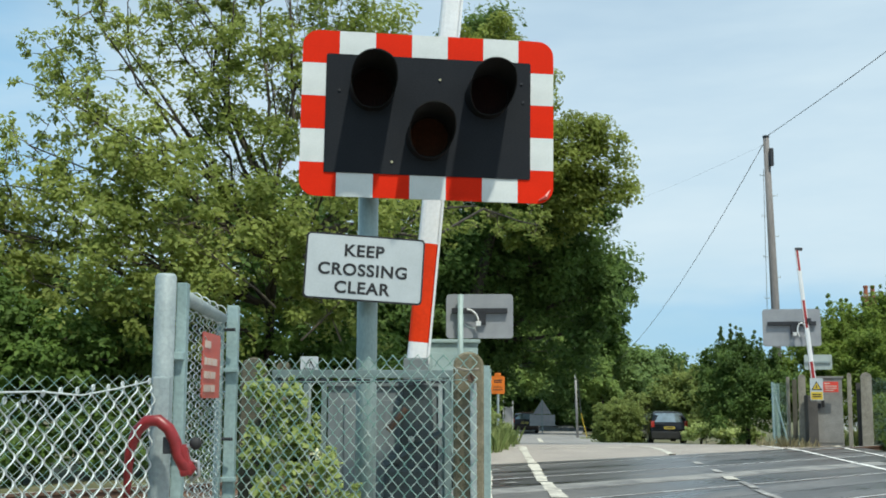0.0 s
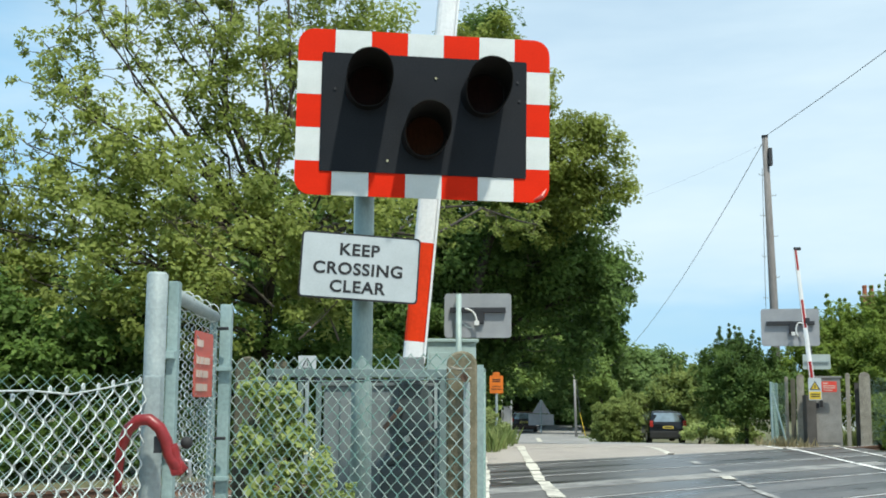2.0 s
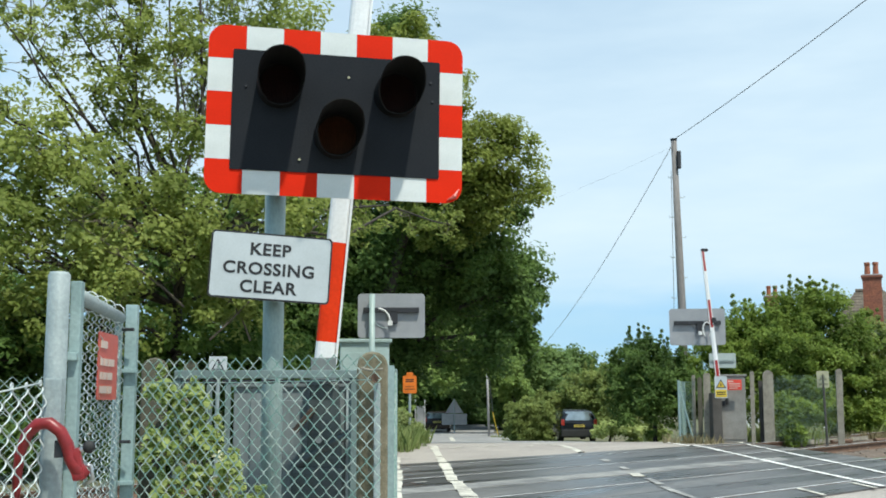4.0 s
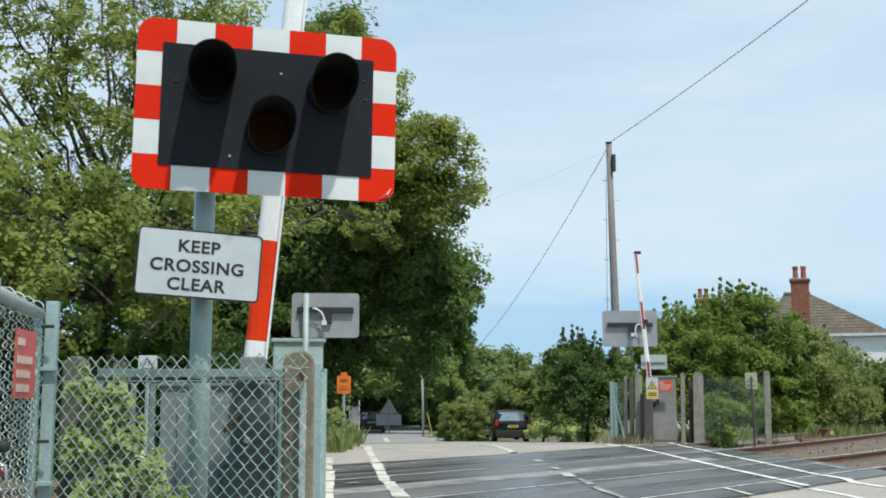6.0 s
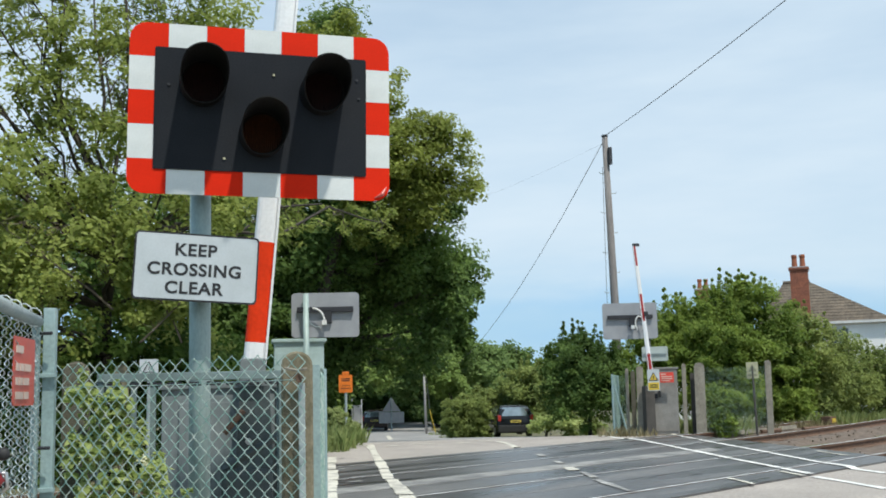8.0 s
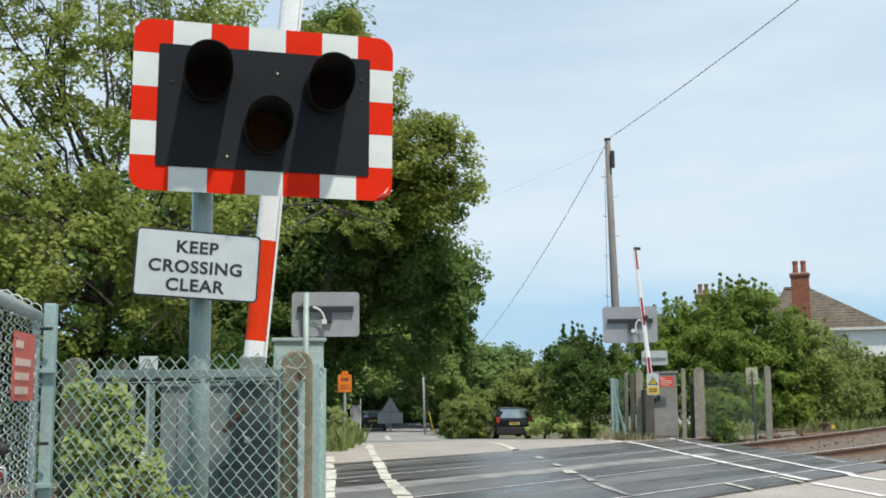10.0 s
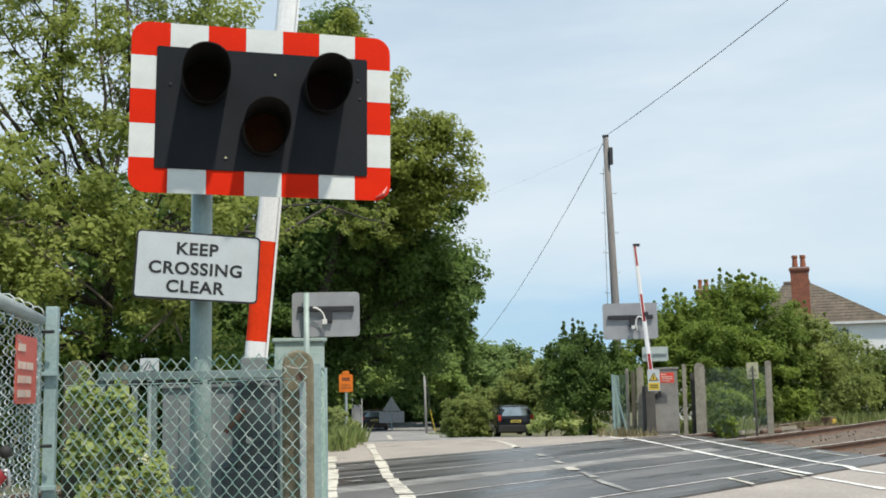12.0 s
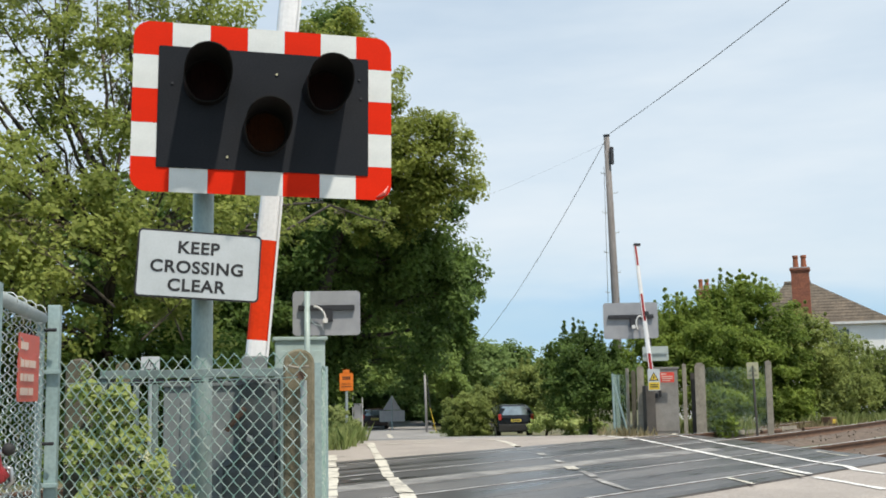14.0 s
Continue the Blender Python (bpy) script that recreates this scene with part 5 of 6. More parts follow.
tree("shrub", "tall green shrubs with upright shoots behind the railway fence", "shrub", (14.0, 31.8, -0.1), LILAC, 0.09, 0.05, 0.34, 150, M_LILAC, 21, fill=1.4, twigs=0.25, upright=8,
     shoots=[(12.59, 31.89, 4.16), (12.9, 31.77, 4.0), (14.19, 31.43, 4.45), (14.87, 31.45, 4.48), (14.6, 31.5, 4.3), (15.29, 31.47, 4.59), (15.52, 31.35, 4.43)])
tree("weeds", "bright green weeds on the bank near the parked car", "weeds", (12.2, 44.35, -0.9), [(12.01, 45.44, -0.26, 0.34), (12.2, 44.35, -0.15, 0.4), (12.48, 43.23, -0.22, 0.35), (12.73, 42.12, -0.31, 0.27), (12.02, 46.47, -0.48, 0.25)], 0.02, 0.05, 0.2, 60, M_BRAMBLE, 30, fill=1.0, twigs=0.3)
tree("bush", "small green bush growing inside the far fence", "bush", (11.65, 26.12, -0.1), [(11.65, 26.12, 0.52, 0.41), (12.05, 26.16, 0.72, 0.33), (11.58, 26.37, 0.87, 0.3), (11.68, 25.89, 0.25, 0.37)], 0.03, 0.05, 0.2, 70, M_LILAC, 28, fill=1.0, twigs=0.3)
tree("weeds", "tall pale verge weeds beside the footway", "weeds", (2.57, 29.89, -0.2), [(1.72, 24.0, 0.06, 0.2), (1.95, 25.0, 0.1, 0.24), (2.1, 26.2, 0.12, 0.26), (2.57, 29.89, 0.22, 0.31), (2.3, 29.91, 0.56, 0.31), (3.06, 31.85, -0.04, 0.23), (2.25, 27.91, 0.07, 0.26), (2.02, 27.93, 0.29, 0.26)], 0.02, 0.032, 0.14, 60, M_GRASS, 29, fill=1.0, twigs=0.5)
tree("weeds", "seeding grass and weeds on the verge", "weeds", (2.6, 29.39, -0.2), [(2.6, 29.39, 0.11, 0.21), (3.19, 30.84, -0.1, 0.16), (2.42, 29.9, 0.37, 0.28), (2.23, 30.42, 0.59, 0.25), (2.89, 30.86, 0.18, 0.22)], 0.02, 0.028, 0.13, 70, M_GRASS, 36, fill=1.0, twigs=0.6)
tree("hedge", "rounded light green shrubs along the railway boundary", "hedge", (19.5, 34.4, -0.2), [(17.4, 32.6, 1.9, 1.43), (19.3, 33.9, 1.15, 1.25), (21.7, 35.9, 1.45, 1.3), (24.3, 37.9, 1.35, 1.4), (17.5, 32.6, 0.8, 1.05), (20.1, 34.6, 0.8, 0.93), (22.5, 36.6, 0.8, 0.89), (17.5, 33.8, 2.7, 0.88), (26.5, 40.0, 1.4, 1.6)], 0.09, 0.052, 0.36, 145, M_PALELEAF, 22, fill=1.3, twigs=0.2, upright=3,
     shoots=[(18.07, 32.27, 2.98), (18.8, 32.43, 2.91)])


def grass(name, label, spots, blades, height, material, seed):
    """Tufts of bent blades: spots of (x, y, radius)."""
    g = np.random.default_rng(seed)
    vs = []
    total = 0
    for x, y, r in spots:
        n = int(blades * r * r)
        t = g.random(n) * math.tau
        q = np.sqrt(g.random(n)) * r
        px, py = x + q * np.cos(t), y + q * np.sin(t)
        pz = np.array([terrain(a_, b_) for a_, b_ in zip(px, py)]) - 0.1
        h = height * (0.45 + 0.8 * g.random(n))
        w = 0.006 + 0.009 * g.random(n)
        az = g.random(n) * math.tau
        dx, dy = np.cos(az), np.sin(az)
        bend = h * (0.15 + 0.35 * g.random(n))
        a3 = np.stack([px - dy * w, py + dx * w, pz], 1)
        b3 = np.stack([px + dy * w, py - dx * w, pz], 1)
        c3 = np.stack([px + dx * bend, py + dy * bend, pz + h], 1)
        d3 = np.stack([px + dx * bend * 0.3 - dy * w, py + dy * bend * 0.3 + dx * w, pz + h * 0.6], 1)
        vs.append(np.stack([a3, b3, c3, d3], 1).reshape(-1, 3))
        total += n
    ob = leaf_object(name, np.concatenate(vs), total, material, None)
    return tagged(ob, label, "grass", kind="stuff")


grass("verge_grass", "tall green verge grass and weeds beside the footway", [(1.55, 23.4, 0.5), (1.8, 24.6, 0.55), (2.05, 26.0, 0.6), (0.9, 24.5, 0.9), (1.1, 26.5, 1.0), (1.5, 28.5, 1.1), (2.0, 30.5, 1.2), (1.5, 33.0, 1.1), (1.8, 36.0, 1.2), (2.2, 40.0, 1.3), (2.2, 45.0, 1.4)], 560, 0.5, M_GRASS, 31)
grass("trackside_grass", "green grass beside the railway", [(17.0, 31.0, 1.0), (19.0, 32.0, 1.1), (21.0, 33.6, 1.2), (23.0, 35.2, 1.2), (25.0, 36.8, 1.3), (12.2, 27.2, 0.8), (11.3, 27.2, 0.7)], 420, 0.5, M_GRASS, 32)
grass("dry_grass", "pale dry grass at the foot of the fence", [(9.4, 26.0, 0.5), (9.0, 26.4, 0.5), (15.5, 29.6, 0.8), (16.5, 30.2, 0.7), (13.5, 28.0, 0.6), (18.0, 31.2, 0.6), (11.5, 26.2, 0.4)], 420, 0.3, M_DRYGRASS, 33)
grass("lane_grass", "mown green grass at the lane side", [(12.6, 66.0, 2.0), (12.0, 61.0, 1.6)], 260, 0.2, M_GRASS, 34)
grass("weeds", "weeds under the wire fence", [(-0.4, 4.6, 0.5), (0.0, 5.2, 0.5), (-1.4, 4.6, 0.8), (-2.2, 5.0, 0.9)], 900, 0.4, M_GRASS, 35)

# shrub growing through the wire fence
bramble = tree("bramble", "young bright green shrub with cream buds behind the wire fence", "shrub", (-0.36, 4.55, -0.1),
     [(-0.55, 4.45, 1.02, 0.10), (-0.62, 4.42, 1.14, 0.06), (-0.62, 4.42, 0.92, 0.07), (-0.50, 4.44, 1.12, 0.05), (-0.58, 4.4, 0.76, 0.08), (-0.47, 4.5, 0.86, 0.13), (-0.41, 4.55, 0.68, 0.17), (-0.33, 4.5, 0.55, 0.17), (-0.56, 4.5, 0.55, 0.14), (-0.20, 4.5, 0.34, 0.18), (-0.40, 4.5, 0.3, 0.28), (-0.43, 4.45, 0.98, 0.05), (-0.27, 4.45, 0.60, 0.13), (-0.17, 4.45, 0.46, 0.12), (-0.38, 4.4, 0.80, 0.10), (-0.5, 4.42, 0.7, 0.13), (-0.18, 4.4, 0.34, 0.18)],
     0.012, 0.024, 0.06, 24, M_BRAMBLE, 40, bark=M_TWIG, fill=0.30, twigs=0.9, upright=2)
LOW = [(*(U * (2.5 + k * 0.95) + N * 15.9).xy, 0.42 + 0.1 * (k % 3), 0.66) for k in range(11)]
tree("hedge", "low dark brambles along the foot of the railway hedge", "hedge", (-4.5, 16.9, -0.1), LOW, 0.03, 0.055, 0.3, 90, M_OAK, 41, fill=1.2, twigs=0.3)
blossom_at = [(-0.14, -0.1, 1.13), (-0.04, -0.12, 1.0), (-0.2, -0.1, 0.86), (0.02, -0.13, 0.92), (0.1, -0.15, 0.8), (0.16, -0.12, 0.66), (0.24, -0.14, 0.56), (0.02, -0.16, 0.7), (0.3, -0.1, 0.48), (-0.1, -0.16, 0.72)]
v_, n_ = leaf_cloud(blossom_at, [0.028] * len(blossom_at), 12, 0.012, 44)
leaf_object("blossom", v_, n_, M_FLOWER, bramble, "cream buds")


# ---- far side of the crossing ----
barf = thing("barrier", "raised red and white barrier arm beyond the railway", "barrier", pose(9.78, 25.72, 0))
direction = Vector((-0.27, 0.1, 3.54))
f0 = 0.0
for k, f in enumerate((0.05, 0.245, 0.47, 0.66, 0.86, 1.0)):
    p0, p1 = Vector((-0.06, 0, 1.12)) + direction * f0, Vector((-0.06, 0, 1.12)) + direction * f
    part("arm_band", tube([p0, p1], [0.058 - 0.02 * f0, 0.058 - 0.02 * f], 10), M_ARM_W if k % 2 == 0 else M_FARRED, barf, "white band of the arm" if k % 2 == 0 else "red band of the arm")
    f0 = f
for side_ in (-0.046, 0.046):
    part("edge_strip", tube([Vector((-0.06 + side_, -0.03, 1.12)), Vector((-0.06 + side_ * 0.7, -0.02, 1.12)) + direction], 0.013, 6), M_ARM_W, barf, "white edge strip of the arm")
part("tip_lamp", box((0.16, 0.08, 0.07), Vector((-0.01, 0, 1.15)) + direction, 0.01), M_DARKBAR, barf, "dark lamp at the arm's tip")
part("mid_lamp", box((0.10, 0.09, 0.12), Vector((0.0, -0.03, 1.12)) + direction * 0.52, 0.01), M_DARKBAR, barf, "dark lamp on the arm")
part("pedestal", box((0.24, 0.25, 1.3), (-0.02, 0.42, 0.55), 0.02), M_DARKPOST, barf, "dark machine post")
ys = thing("hazard_sign", "yellow and white warning sign with a black triangle", "sign", pose(9.69, 25.55, 1.34, 0, 0, -18))
part("sign_plate", plate(rounded(0.29, 0.52, 0.02), 0.006), M_SIGN, ys)
part("yellow_panel", plate(rounded(0.26, 0.18, 0.01), 0.003), M_YELLOW, ys, m=pose(0, -0.003, -0.15))
part("triangle", plate([(-0.12, -0.10), (0.12, -0.10), (0, 0.11)], 0.003), M_INK, ys, m=pose(0, -0.003, 0.08))
part("triangle_face", plate([(-0.085, -0.08), (0.085, -0.08), (0, 0.075)], 0.003), M_YELLOW, ys, m=pose(0, -0.006, 0.08))
part("symbol", plate([(-0.012, -0.06), (0.012, -0.06), (0.016, 0.02), (-0.016, 0.02)], 0.002), M_INK, ys, m=pose(0, -0.009, 0.08))
bars([(0, 0.03, 0.2, 0.025), (0, -0.02, 0.2, 0.025)], ys, M_INK, (0, -0.005, -0.15))

cab2 = thing("equipment_cabinet", "weathered grey steel equipment cabinet with a red notice on its door", "cabinet", pose(10.285, 26.42, 0, 0, 0, -20))
part("body", box((0.66, 0.5, 1.62), (0, 0, 0.80), 0.02), M_CAB_FAR, cab2)
part("lid", box((0.74, 0.54, 0.05), (0, 0, 1.63), 0.012), M_CAB_FAR, cab2)
part("door", box((0.60, 0.02, 1.45), (0, -0.258, 0.80), 0.008), M_CAB_FAR, cab2)
part("handle", box((0.10, 0.05, 0.12), (-0.22, -0.28, 0.95), 0.01), M_DARKBAR, cab2)
part("padlock", box((0.07, 0.05, 0.16), (-0.12, -0.28, 1.0), 0.01), M_DARKPOST, cab2, "dark lock case")
part("side_board", box((0.10, 0.05, 1.5), (0.70, -0.05, 0.75), 0.005), M_DARKPOST, cab2, "dark upright beside the cabinet")
nt = thing("notice", "red rectangular notice with white lines of lettering", "sign", pose(10.19, 25.96, 1.40, 0, 0, -20))
part("sign_plate", plate(rounded(0.34, 0.25, 0.015), 0.004), M_NOTICE_RED, nt)
bars([(-0.08, 0.08, 0.12, 0.03), (0, 0.02, 0.27, 0.022), (0, -0.03, 0.27, 0.022), (-0.03, -0.08, 0.2, 0.022)], nt, M_PALE_TEXT, (0, -0.002, 0))
for x, y, w, top in ((9.328, 26.5, 0.08, 1.65), (9.471, 26.45, 0.11, 1.59), (9.618, 26.35, 0.17, 1.70), (10.64, 26.0, 0.10, 1.73), (10.965, 25.8, 0.25, 1.745), (12.49, 25.2, 0.15, 1.76)):
    concrete_post(x, y, top, w, 0.13, M_CONCRETE_DARK if x == 9.471 else M_CONCRETE_PALE, yaw=-22, lean=0.6, label="weathered concrete fence post beyond the railway")
ff = thing("wire_fence", "green chain-link fence on concrete posts beyond the railway", "fence", pose(0, 0, 0))
mesh_part("wire_mesh", wire_mesh((11.02, 25.82), (12.48, 25.22), 0.02, 1.62, 0.06, 0.0014, 0.0, 51), M_WIRE, ff)
mesh_part("wire_mesh", wire_mesh((8.98, 26.55), (9.30, 26.42), 0.02, 1.5, 0.05, 0.0017, 0.0, 52), M_WIRE, ff)
mesh_part("wire_mesh", wire_mesh((8.98, 26.55), (9.72, 28.2), 0.02, 1.5, 0.05, 0.0017, 0.0, 53), M_WIRE, ff)
part("end_post", tube([(8.98, 26.55, -0.1), (8.98, 26.55, 1.52)], 0.03, 8), M_GALV_TEAL, ff)
part("brace", tube([(9.02, 26.53, 1.25), (9.26, 26.43, 0.1)], 0.022, 8), M_GALV_TEAL, ff)
wg = thing("hazard_sign", "small pale warning sign with a triangle by the fence", "sign", pose(12.17, 25.35, 1.52, 0, 0, -25))
part("sign_plate", plate(rounded(0.28, 0.40, 0.02), 0.006), M_FADED, wg)
part("triangle", plate([(-0.1, -0.08), (0.1, -0.08), (0, 0.1)], 0.003), M_FADED_INK, wg, m=pose(0, -0.003, 0.05))
part("lettering", box((0.2, 0.002, 0.05), (0, -0.002, -0.12)), M_FADED_INK, wg)
part("post", tube([(0.03, 0.02, -1.6), (0, 0.02, 0.1)], 0.03, 8), M_DARKPOST, wg)
pb = thing("trackside_box", "small rusty trackside box with a yellow patch", "box", pose(16.75, 30.1, -0.02, 0, 0, 30))
part("body", box((0.36, 0.3, 0.24), (0, 0, 0.1), 0.02), M_RUST, pb)
part("yellow_patch", box((0.18, 0.01, 0.12), (0.03, -0.155, 0.1)), M_YELLOW, pb)
for x, y, l in ((13.1, 27.0, 0.9), (14.6, 27.6, 1.6)):
    lone("spare_rail", tube([(x, y, -0.04), (x + l * 0.85, y + l * 0.5, -0.04)], 0.06, 6), M_RUST, "rusty length of old rail lying by the track", "rail", "spare rails")

edging = bmesh.new()
tube([(11.47, 25.78, -0.02), (13.2, 27.2, -0.015), (14.9, 28.62, -0.01)], 0.075, 4, edging)
lone("edging_strip", edging, M_CONCRETE_PALE, "pale concrete edging strip beside the far track", "edging", kind="structure")

# poles and wires
up = thing("utility_pole", "tall weathered wooden utility pole with climbing steps and a cable box", "utility pole", pose(11.05, 32.15, -0.2))
part("pole", tube([(0, 0, -0.3), (0.02, 0, 4.0), (-0.06, 0.03, 9.2)], [0.145, 0.125, 0.09], 14), M_WOODPOLE, up, smooth=True)
for k in range(7):
    z = 8.0 - k * 0.62
    s = 1 if k % 2 else -1
    part("step", tube([(s * 0.1 - 0.05, -0.02, z), (s * 0.24 - 0.05, -0.04, z), (s * 0.25 - 0.05, -0.04, z + 0.04)], 0.012, 5), M_GALV, up)
part("cable_box", box((0.11, 0.14, 0.55), (0.04, -0.10, 8.55), 0.03), M_DARKBAR, up, "dark cable joint box")
part("cap", tube([(-0.06, 0.03, 9.18), (-0.06, 0.03, 9.24)], 0.10, 12), M_DARKBAR, up)


def cable(p0, p1, sag_, r, label):
    pts = []
    for k in range(25):
        f = k / 24
        p = Vector(p0).lerp(Vector(p1), f)
        p.z -= sag_ * 4 * f * (1 - f)
        pts.append(p)
    lone("overhead_cable", tube(pts, r, 5), M_CABLE, label, "cable", "overhead cables")


cable((10.97, 32.18, 9.0), (10.83, 14.38, 9.12), 0.12, 0.0095, "black overhead cable from the wooden pole across the road")
cable((10.97, 32.18, 8.9), (13.81, 76.77, 2.76), 1.1, 0.0105, "black overhead cable following the lane")
cable((10.97, 32.18, 8.8), (3.43, 41.86, 6.95), 0.3, 0.0018, "thin overhead wire running into the trees")
cable((10.85, 32.1, 8.0), (10.8, 32.1, 3.2), 0.0, 0.008, "thin loose cable beside the pole")
p2 = thing("utility_pole", "slim grey pole standing by the far lane", "utility pole", pose(10.77, 67.50, -1.3))
part("pole", tube([(0, 0, -0.3), (-0.12, 0, 5.45)], [0.085, 0.06], 10), M_GREYPOLE, p2, smooth=True)
part("stay", tube([(0.55, -0.2, 0.0), (0.2, -0.2, 1.5)], 0.022, 6), M_YELLOW, p2, "yellow stay guard")
part("stay_wire", tube([(0.2, -0.2, 1.5), (-0.05, -0.05, 4.4)], 0.02, 5), M_CABLE, p2)

og = thing("orange_sign", "orange rectangular road sign with black bars on a post", "sign", pose(2.81, 32.5, 0.92, 0, 0, -6))
part("sign_plate", plate(rounded(0.40, 0.52, 0.04), 0.02), M_ORANGE, og, m=pose(0, 0, 0.58))
part("top_lamp", box((0.20, 0.03, 0.12), (0, 0.012, 0.88), 0.03), M_ORANGE, og, "orange rounded top")
bars([(0.0, 0.14, 0.24, 0.03), (0.0, 0.085, 0.24, 0.03), (0, -0.06, 0.26, 0.012), (0, -0.14, 0.30, 0.02)], og, M_INK, (0, -0.004, 0.58))
part("post", tube([(0, 0.05, -1.8), (0, 0.05, 0.9)], 0.04, 8), M_GALV, og)
tr = thing("road_sign", "grey back of a triangular road sign with a plate beneath", "road sign", pose(9.5, 74.4, -1.35, 0, 0, -8))
part("triangle", plate([(-0.62, 1.40), (0.62, 1.40), (0, 2.40)], 0.03), M_GREY_BACK, tr)
part("lower_plate", plate([(-0.85, 0.62), (0.85, 0.62), (0.85, 1.36), (-0.85, 1.36)], 0.03), M_GREY_BACK, tr)
part("post", tube([(0, -0.05, -0.2), (0, -0.05, 2.3)], 0.05, 8), M_GALV, tr)
wb = thing("concrete_marker", "pale upright panel between two thin posts by the lane", "marker", pose(5.75, 59.7, -1.25))
part("panel", box((0.42, 0.08, 1.0), (0, 0, 1.4), 0.01), M_GREY_BACK, wb)
for x in (-0.26, 0.26):
    part("post", tube([(x, 0, -0.1), (x, 0, 2.25)], 0.03, 6), M_FRAME, wb)
bf = thing("timber_fence", "brown upright board fence by the hedge", "fence", pose(13.03, 73.86, -1.3))
for k in range(9):
    part("board", box((0.17, 0.03, 1.5), (0.2 * k, 0.05 * k, 0.75), 0.004), M_TIMBER, bf)


# ---- cars ----
def car(name, label, m, paint_mat, length=4.2, width=1.75, height=1.46):
    """A hatchback whose rear faces -y; stations run from the tail to the nose."""
    c = thing(name, label, "car", m, "cars on the lane")
    hw = width / 2
    # y, sill height, belt height, roof height, half width at belt, half width at roof
    st = [(0.00, 0.30, 0.84, 0.90, 0.90, 0.80), (0.06, 0.22, 0.95, 1.03, 0.97, 0.80), (0.13, 0.20, 0.98, 1.28, 1.0, 0.78), (0.28, 0.20, 0.98, 1.42, 1.0, 0.75), (0.80, 0.20, 0.97, 1.46, 1.0, 0.74), (1.5, 0.20, 0.95, 1.46, 1.0, 0.74),
          (2.2, 0.20, 0.93, 1.43, 1.0, 0.72), (2.7, 0.20, 0.92, 1.26, 1.0, 0.70), (3.1, 0.20, 0.90, 0.98, 0.99, 0.74), (3.7, 0.22, 0.80, 0.84, 0.95, 0.74), (4.05, 0.28, 0.64, 0.66, 0.86, 0.66), (4.2, 0.38, 0.54, 0.56, 0.74, 0.56)]
    bm = bmesh.new()
    rings = []
    for y, sill, belt, roof, kb_, kr in st:
        y, belt, roof = y * length / 4.2, belt * height / 1.46, roof * height / 1.46
        wb_, wr = hw * kb_, hw * kr
        half = [(wb_ * 0.90, sill), (wb_ * 0.985, sill + 0.12), (wb_, (sill + belt) / 2), (wb_ * 0.975, belt), (wr + (wb_ * 0.975 - wr) * 0.35, belt + (roof - belt) * 0.6), (wr * 0.96, roof - 0.03), (wr * 0.6, roof)]
        ring = [(x, z) for x, z in half] + [(-x, z) for x, z in half[::-1]]
        rings.append([bm.verts.new((x, y, z)) for x, z in ring])
    k = len(rings[0])
    for r0, r1 in zip(rings, rings[1:]):
        for i in range(k):
            bm.faces.new((r0[i], r1[i], r1[(i + 1) % k], r0[(i + 1) % k]))
    bm.faces.new(rings[0])
    bm.faces.new(rings[-1][::-1])
    bmesh.ops.recalc_face_normals(bm, faces=bm.faces)
    part("body", bm, paint_mat, c, smooth=True)
    h_ = height / 1.46
    rw = bmesh.new()
    lo, hi = [], []
    for i in range(7):
        f = i / 6 * 2 - 1
        bulge = -0.03 * (1 - f * f)
        lo.append(rw.verts.new((f * hw * 0.84, 0.015 + 0.05 * f * f + bulge, 0.97 * h_)))
        hi.append(rw.verts.new((f * hw * 0.70, 0.155 + 0.05 * f * f + bulge, 1.37 * h_)))
    for i in range(6):
        rw.faces.new((lo[i], lo[i + 1], hi[i + 1], hi[i]))
    part("rear_window", rw, M_CARGLASS, c, "rear window with reflected sky partly put into its colour", True)
    for s in (1, -1):
        sw_ = bmesh.new()
        for ya, yb in ((0.55, 1.35), (1.42, 2.35)):
            q = [sw_.verts.new((s * (hw * x_ + 0.012), y_ * length / 4.2, z_ * h_)) for x_, y_, z_ in ((0.965, ya, 1.0), (0.955, yb + 0.25, 0.98), (0.79, yb - 0.05, 1.34), (0.78, ya + 0.1, 1.34))]
            sw_.faces.new(q)
        part("side_windows", sw_, M_CARGLASS, c)
        part("tail_lamp", box((0.16, 0.10, 0.30), (s * hw * 0.88, 0.03, 0.88 * h_), 0.03), M_TAIL, c, "red tail lamp")
        part("mirror", box((0.16, 0.09, 0.11), (s * (hw + 0.06), 2.55, 1.0 * h_), 0.03), paint_mat, c)
        for y in (0.78, 3.35):
            wheel = part("wheel", tube([(s * hw * 0.74, y, 0.31), (s * (hw + 0.004), y, 0.31)], 0.31, 24), M_RUBBER, c, "black tyre")
            part("rim", tube([(s * (hw - 0.01), y, 0.31), (s * (hw + 0.012), y, 0.31)], 0.20, 16), M_CHROME, wheel)
    part("number_plate", box((0.52, 0.02, 0.12), (0, -0.015, 0.72 * h_)), M_PLATE, c, "yellow number plate")
    bars([(0, 0, 0.4, 0.05)], c, M_INK, (0, -0.027, 0.72 * h_), "plate_bar")
    part("bumper", box((width * 0.96, 0.14, 0.36), (0, 0.03, 0.42), 0.05), M_CARTRIM if paint_mat is M_CARBLACK else paint_mat, c, "rear bumper")
    part("wiper", tube([(0, 0.03, 0.97 * h_), (0.25, 0.07, 1.05 * h_)], 0.01, 5), M_CARTRIM, c)
    return c


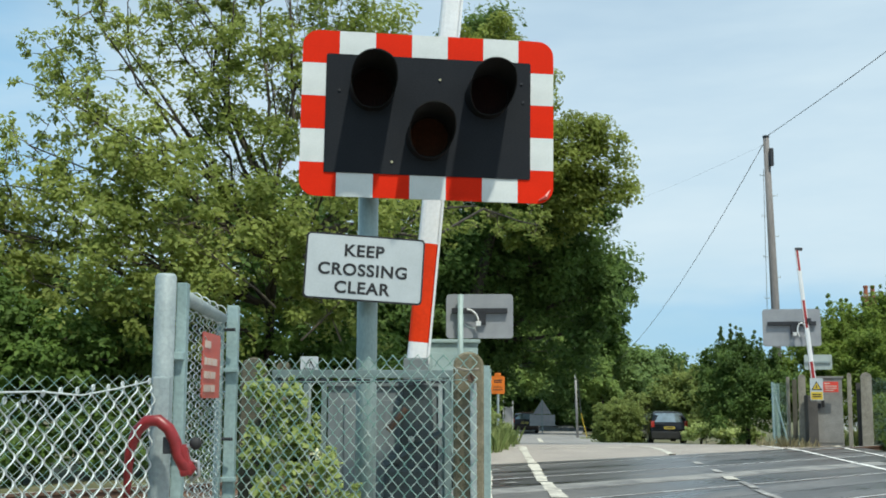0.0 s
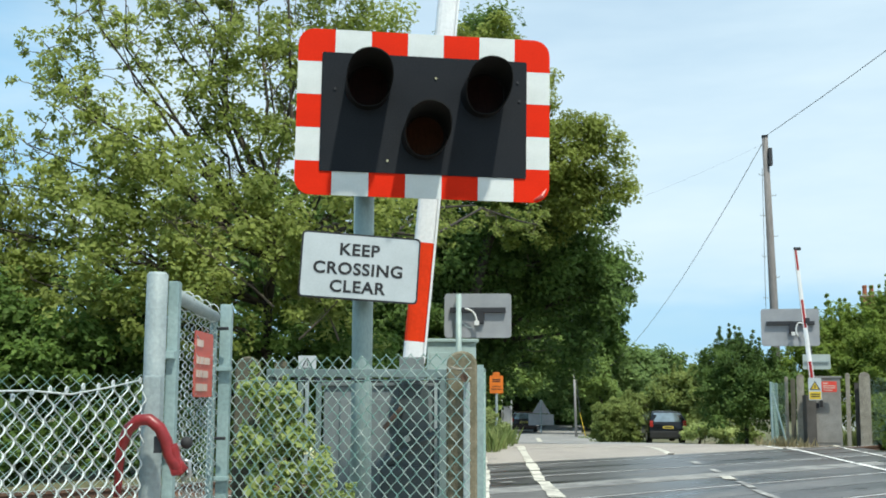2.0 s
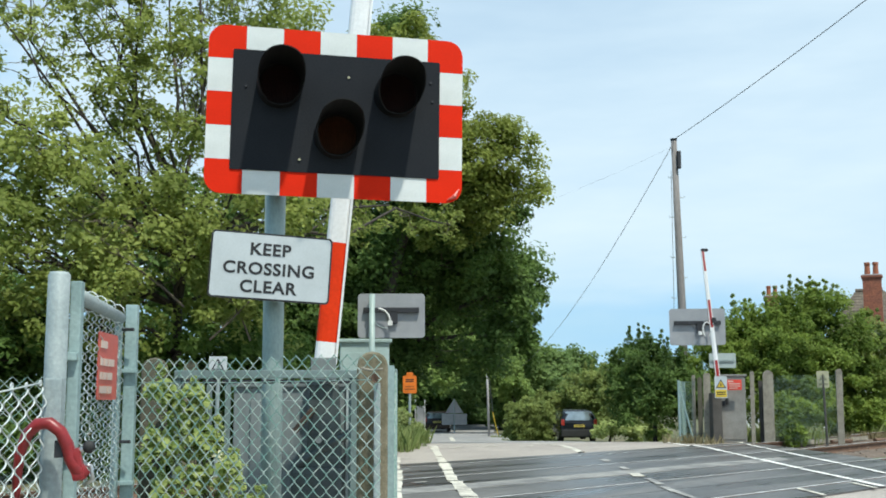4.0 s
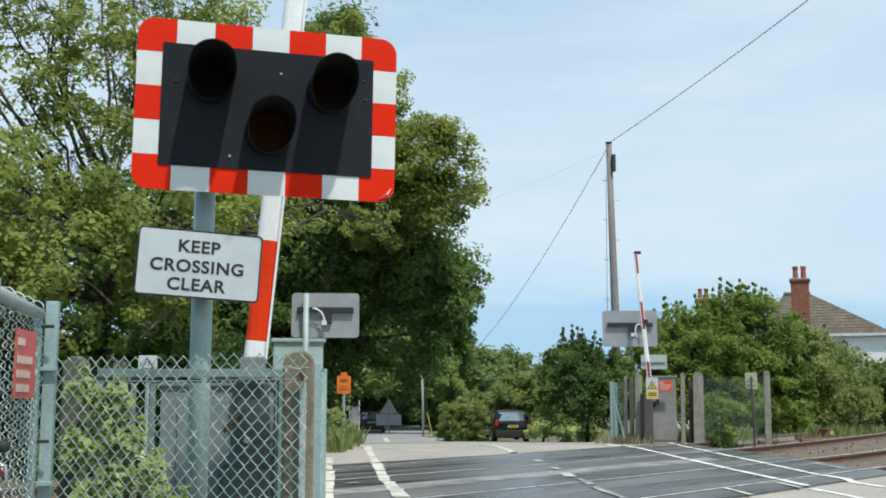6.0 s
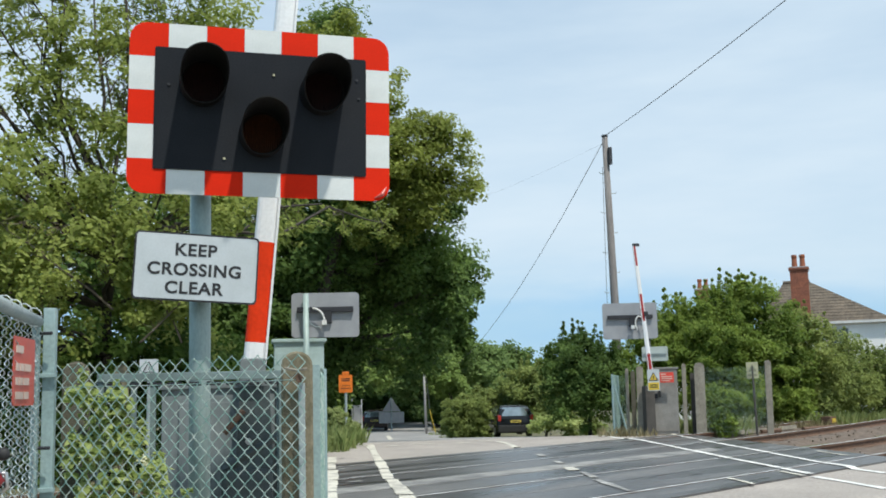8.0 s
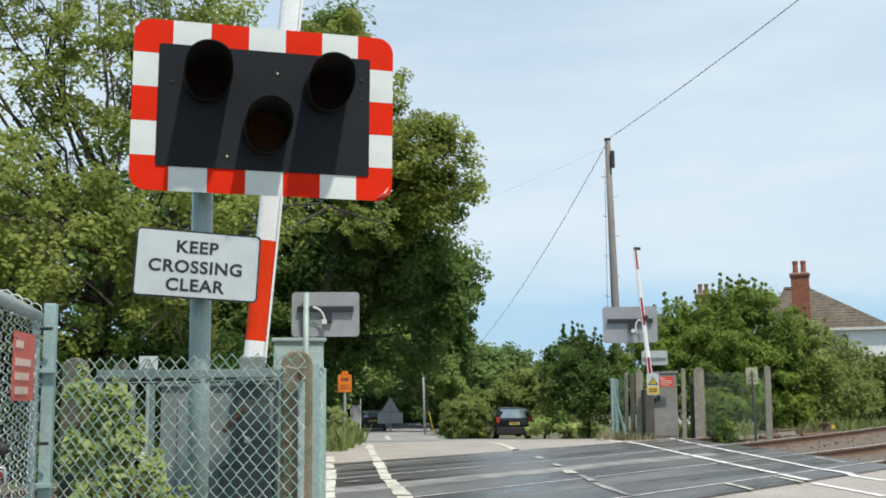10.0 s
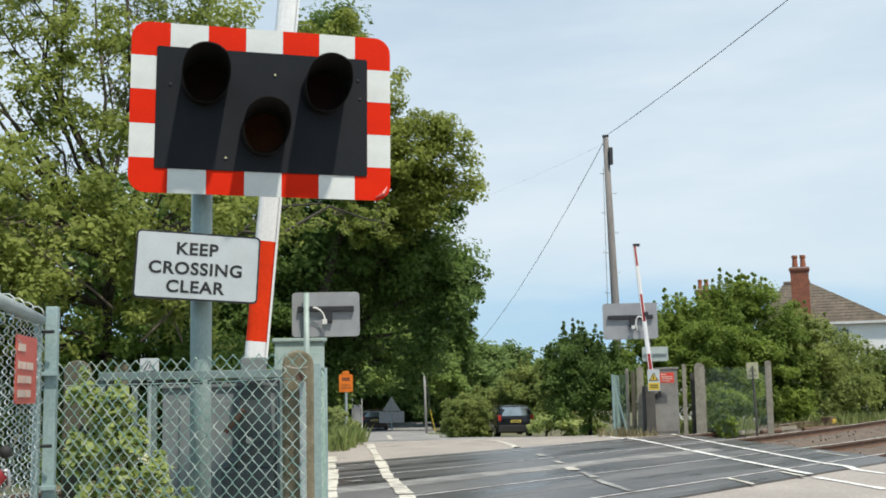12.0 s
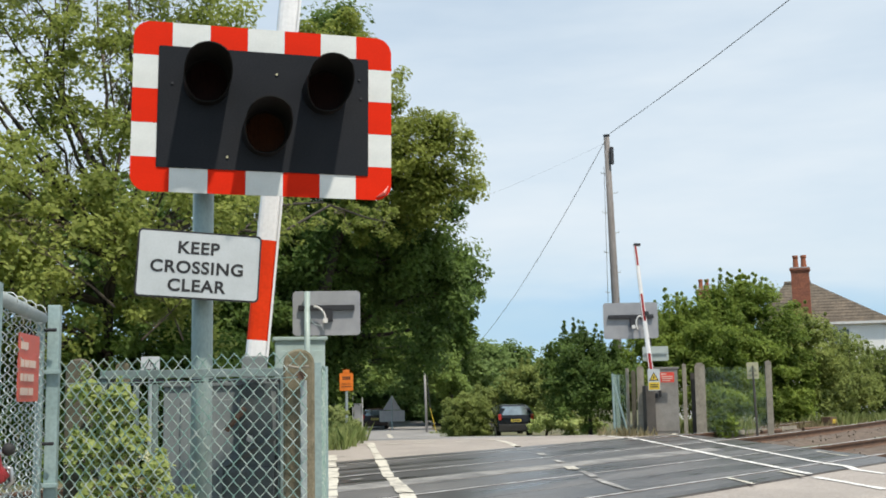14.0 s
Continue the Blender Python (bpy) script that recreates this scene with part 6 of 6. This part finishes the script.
car("car", "black estate hatchback parked at the roadside, seen from behind", pose(13.14, 54.0, -1.09, 0, 0, -3), M_CARBLACK, 4.4, 1.86, 1.58)
car("car", "dark brown hatchback driving away down the lane", pose(8.45, 75.51, -1.26, 0, 0, -8), M_CARBROWN, 4.3, 1.78, 1.42)


# ---- house beyond the shrubs ----
def chimney(parent, x, y, z0_, z1_, w, d, pots):
    ch = part("chimney", box((w, d, z1_ - z0_), (x, y, (z0_ + z1_) / 2), 0.01), M_BRICK, parent, "red brick chimney stack")
    for k, (dz, e_) in enumerate(((-0.16, 0.06), (-0.08, 0.12))):
        part("corbel", box((w + e_, d + e_, 0.09), (x, y, z1_ + dz + 0.09)), M_BRICK, ch)
    part("cap", box((w + 0.05, d + 0.05, 0.05), (x, y, z1_ + 0.08)), M_LEAD, ch)
    part("flashing", box((w + 0.14, d + 0.14, 0.22), (x, y, z0_ + 0.3)), M_LEAD, ch, "pale lead flashing")
    for k in range(pots):
        px = x + (k - (pots - 1) / 2) * 0.38
        part("chimney_pot", tube([(px, y, z1_ + 0.08), (px, y, z1_ + 0.55), (px, y, z1_ + 0.62), (px, y, z1_ + 0.72)], [0.15, 0.12, 0.15, 0.14], 12), M_POT, ch, "terracotta pot")
    return ch


def house(base, yaw, w, d, eaves, ridge, rx0, rx1):
    h = thing("house", "white rendered house with a brown tiled hipped roof and brick chimneys", "house", pose(*base, 0, 0, yaw))
    part("wall", box((w, d, eaves), (0, 0, eaves / 2)), M_RENDER, h, "white rendered walls")
    bm = bmesh.new()
    o = 0.2
    e_ = [bm.verts.new(p) for p in ((-w / 2 - o, -d / 2 - o, eaves), (w / 2 + o, -d / 2 - o, eaves), (w / 2 + o, d / 2 + o, eaves), (-w / 2 - o, d / 2 + o, eaves))]
    r_ = [bm.verts.new(p) for p in ((rx0, 0, ridge), (rx1, 0, ridge))]
    for f in ((e_[0], e_[1], r_[1], r_[0]), (e_[1], e_[2], r_[1]), (e_[2], e_[3], r_[0], r_[1]), (e_[3], e_[0], r_[0]), tuple(e_[::-1])):
        bm.faces.new(f)
    roof = part("roof", bm, M_TILE, h, "brown tiled hipped roof")
    part("gutter", box((w + 2 * o, 0.12, 0.12), (0, -d / 2 - o, eaves - 0.04)), M_FRAME, h, "white gutter board")
    part("gutter", box((0.12, d + 2 * o, 0.12), (w / 2 + o, 0, eaves - 0.04)), M_FRAME, h)
    # ridge and tile courses
    for k in range(1, 14):
        f = k / 14
        y = (-d / 2 - o) * (1 - f)
        z = eaves + (ridge - eaves) * f
        x0 = (-w / 2 - o) * (1 - f) + rx0 * f
        x1 = (w / 2 + o) * (1 - f) + rx1 * f
        part("tile_course", box((x1 - x0, 0.04, 0.02), ((x0 + x1) / 2, y, z + 0.004)), M_TILE, roof)
    part("ridge_tiles", tube([(rx0, 0, ridge), (rx1, 0, ridge)], 0.12, 8), M_TILE, roof)
    for x in (-w * 0.28, w * 0.10):
        win = part("window", box((1.1, 0.06, 1.15), (x, -d / 2 - 0.01, eaves - 0.85)), M_FRAME, h, "white framed window")
        for s in (-0.26, 0.26):
            part("pane", box((0.46, 0.02, 0.98), (x + s, -d / 2 - 0.045, eaves - 0.85)), M_WINDOW, win)
        part("sill", box((1.25, 0.16, 0.06), (x, -d / 2 - 0.06, eaves - 1.46)), M_FRAME, win)
    return h


hs = house((29.89, 53.51, -0.8), -29.2, 6.20, 6.1, 5.03, 7.36, -1.93, -0.58)
chimney(hs, -1.01, -4.02, 4.67, 7.67, 0.86, 0.7, 2)
hs2 = thing("house", "further house of which only the brick chimney shows", "house", pose(28.2, 64.5, -0.8, 0, 0, -25))
part("wall", box((7, 6, 4.6), (0, 3.0, 2.3)), M_RENDER, hs2)
rf = bmesh.new()
q = [rf.verts.new(p) for p in ((-3.8, -0.4, 4.6), (3.8, -0.4, 4.6), (3.8, 6.4, 4.6), (-3.8, 6.4, 4.6), (-1.5, 3.0, 6.6), (1.5, 3.0, 6.6))]
for f in ((0, 1, 5, 4), (1, 2, 5), (2, 3, 4, 5), (3, 0, 4), (3, 2, 1, 0)):
    rf.faces.new([q[i] for i in f])
part("roof", rf, M_TILE, hs2)
chimney(hs2, -0.2, 0.6, 4.6, 8.0, 0.85, 0.6, 2)
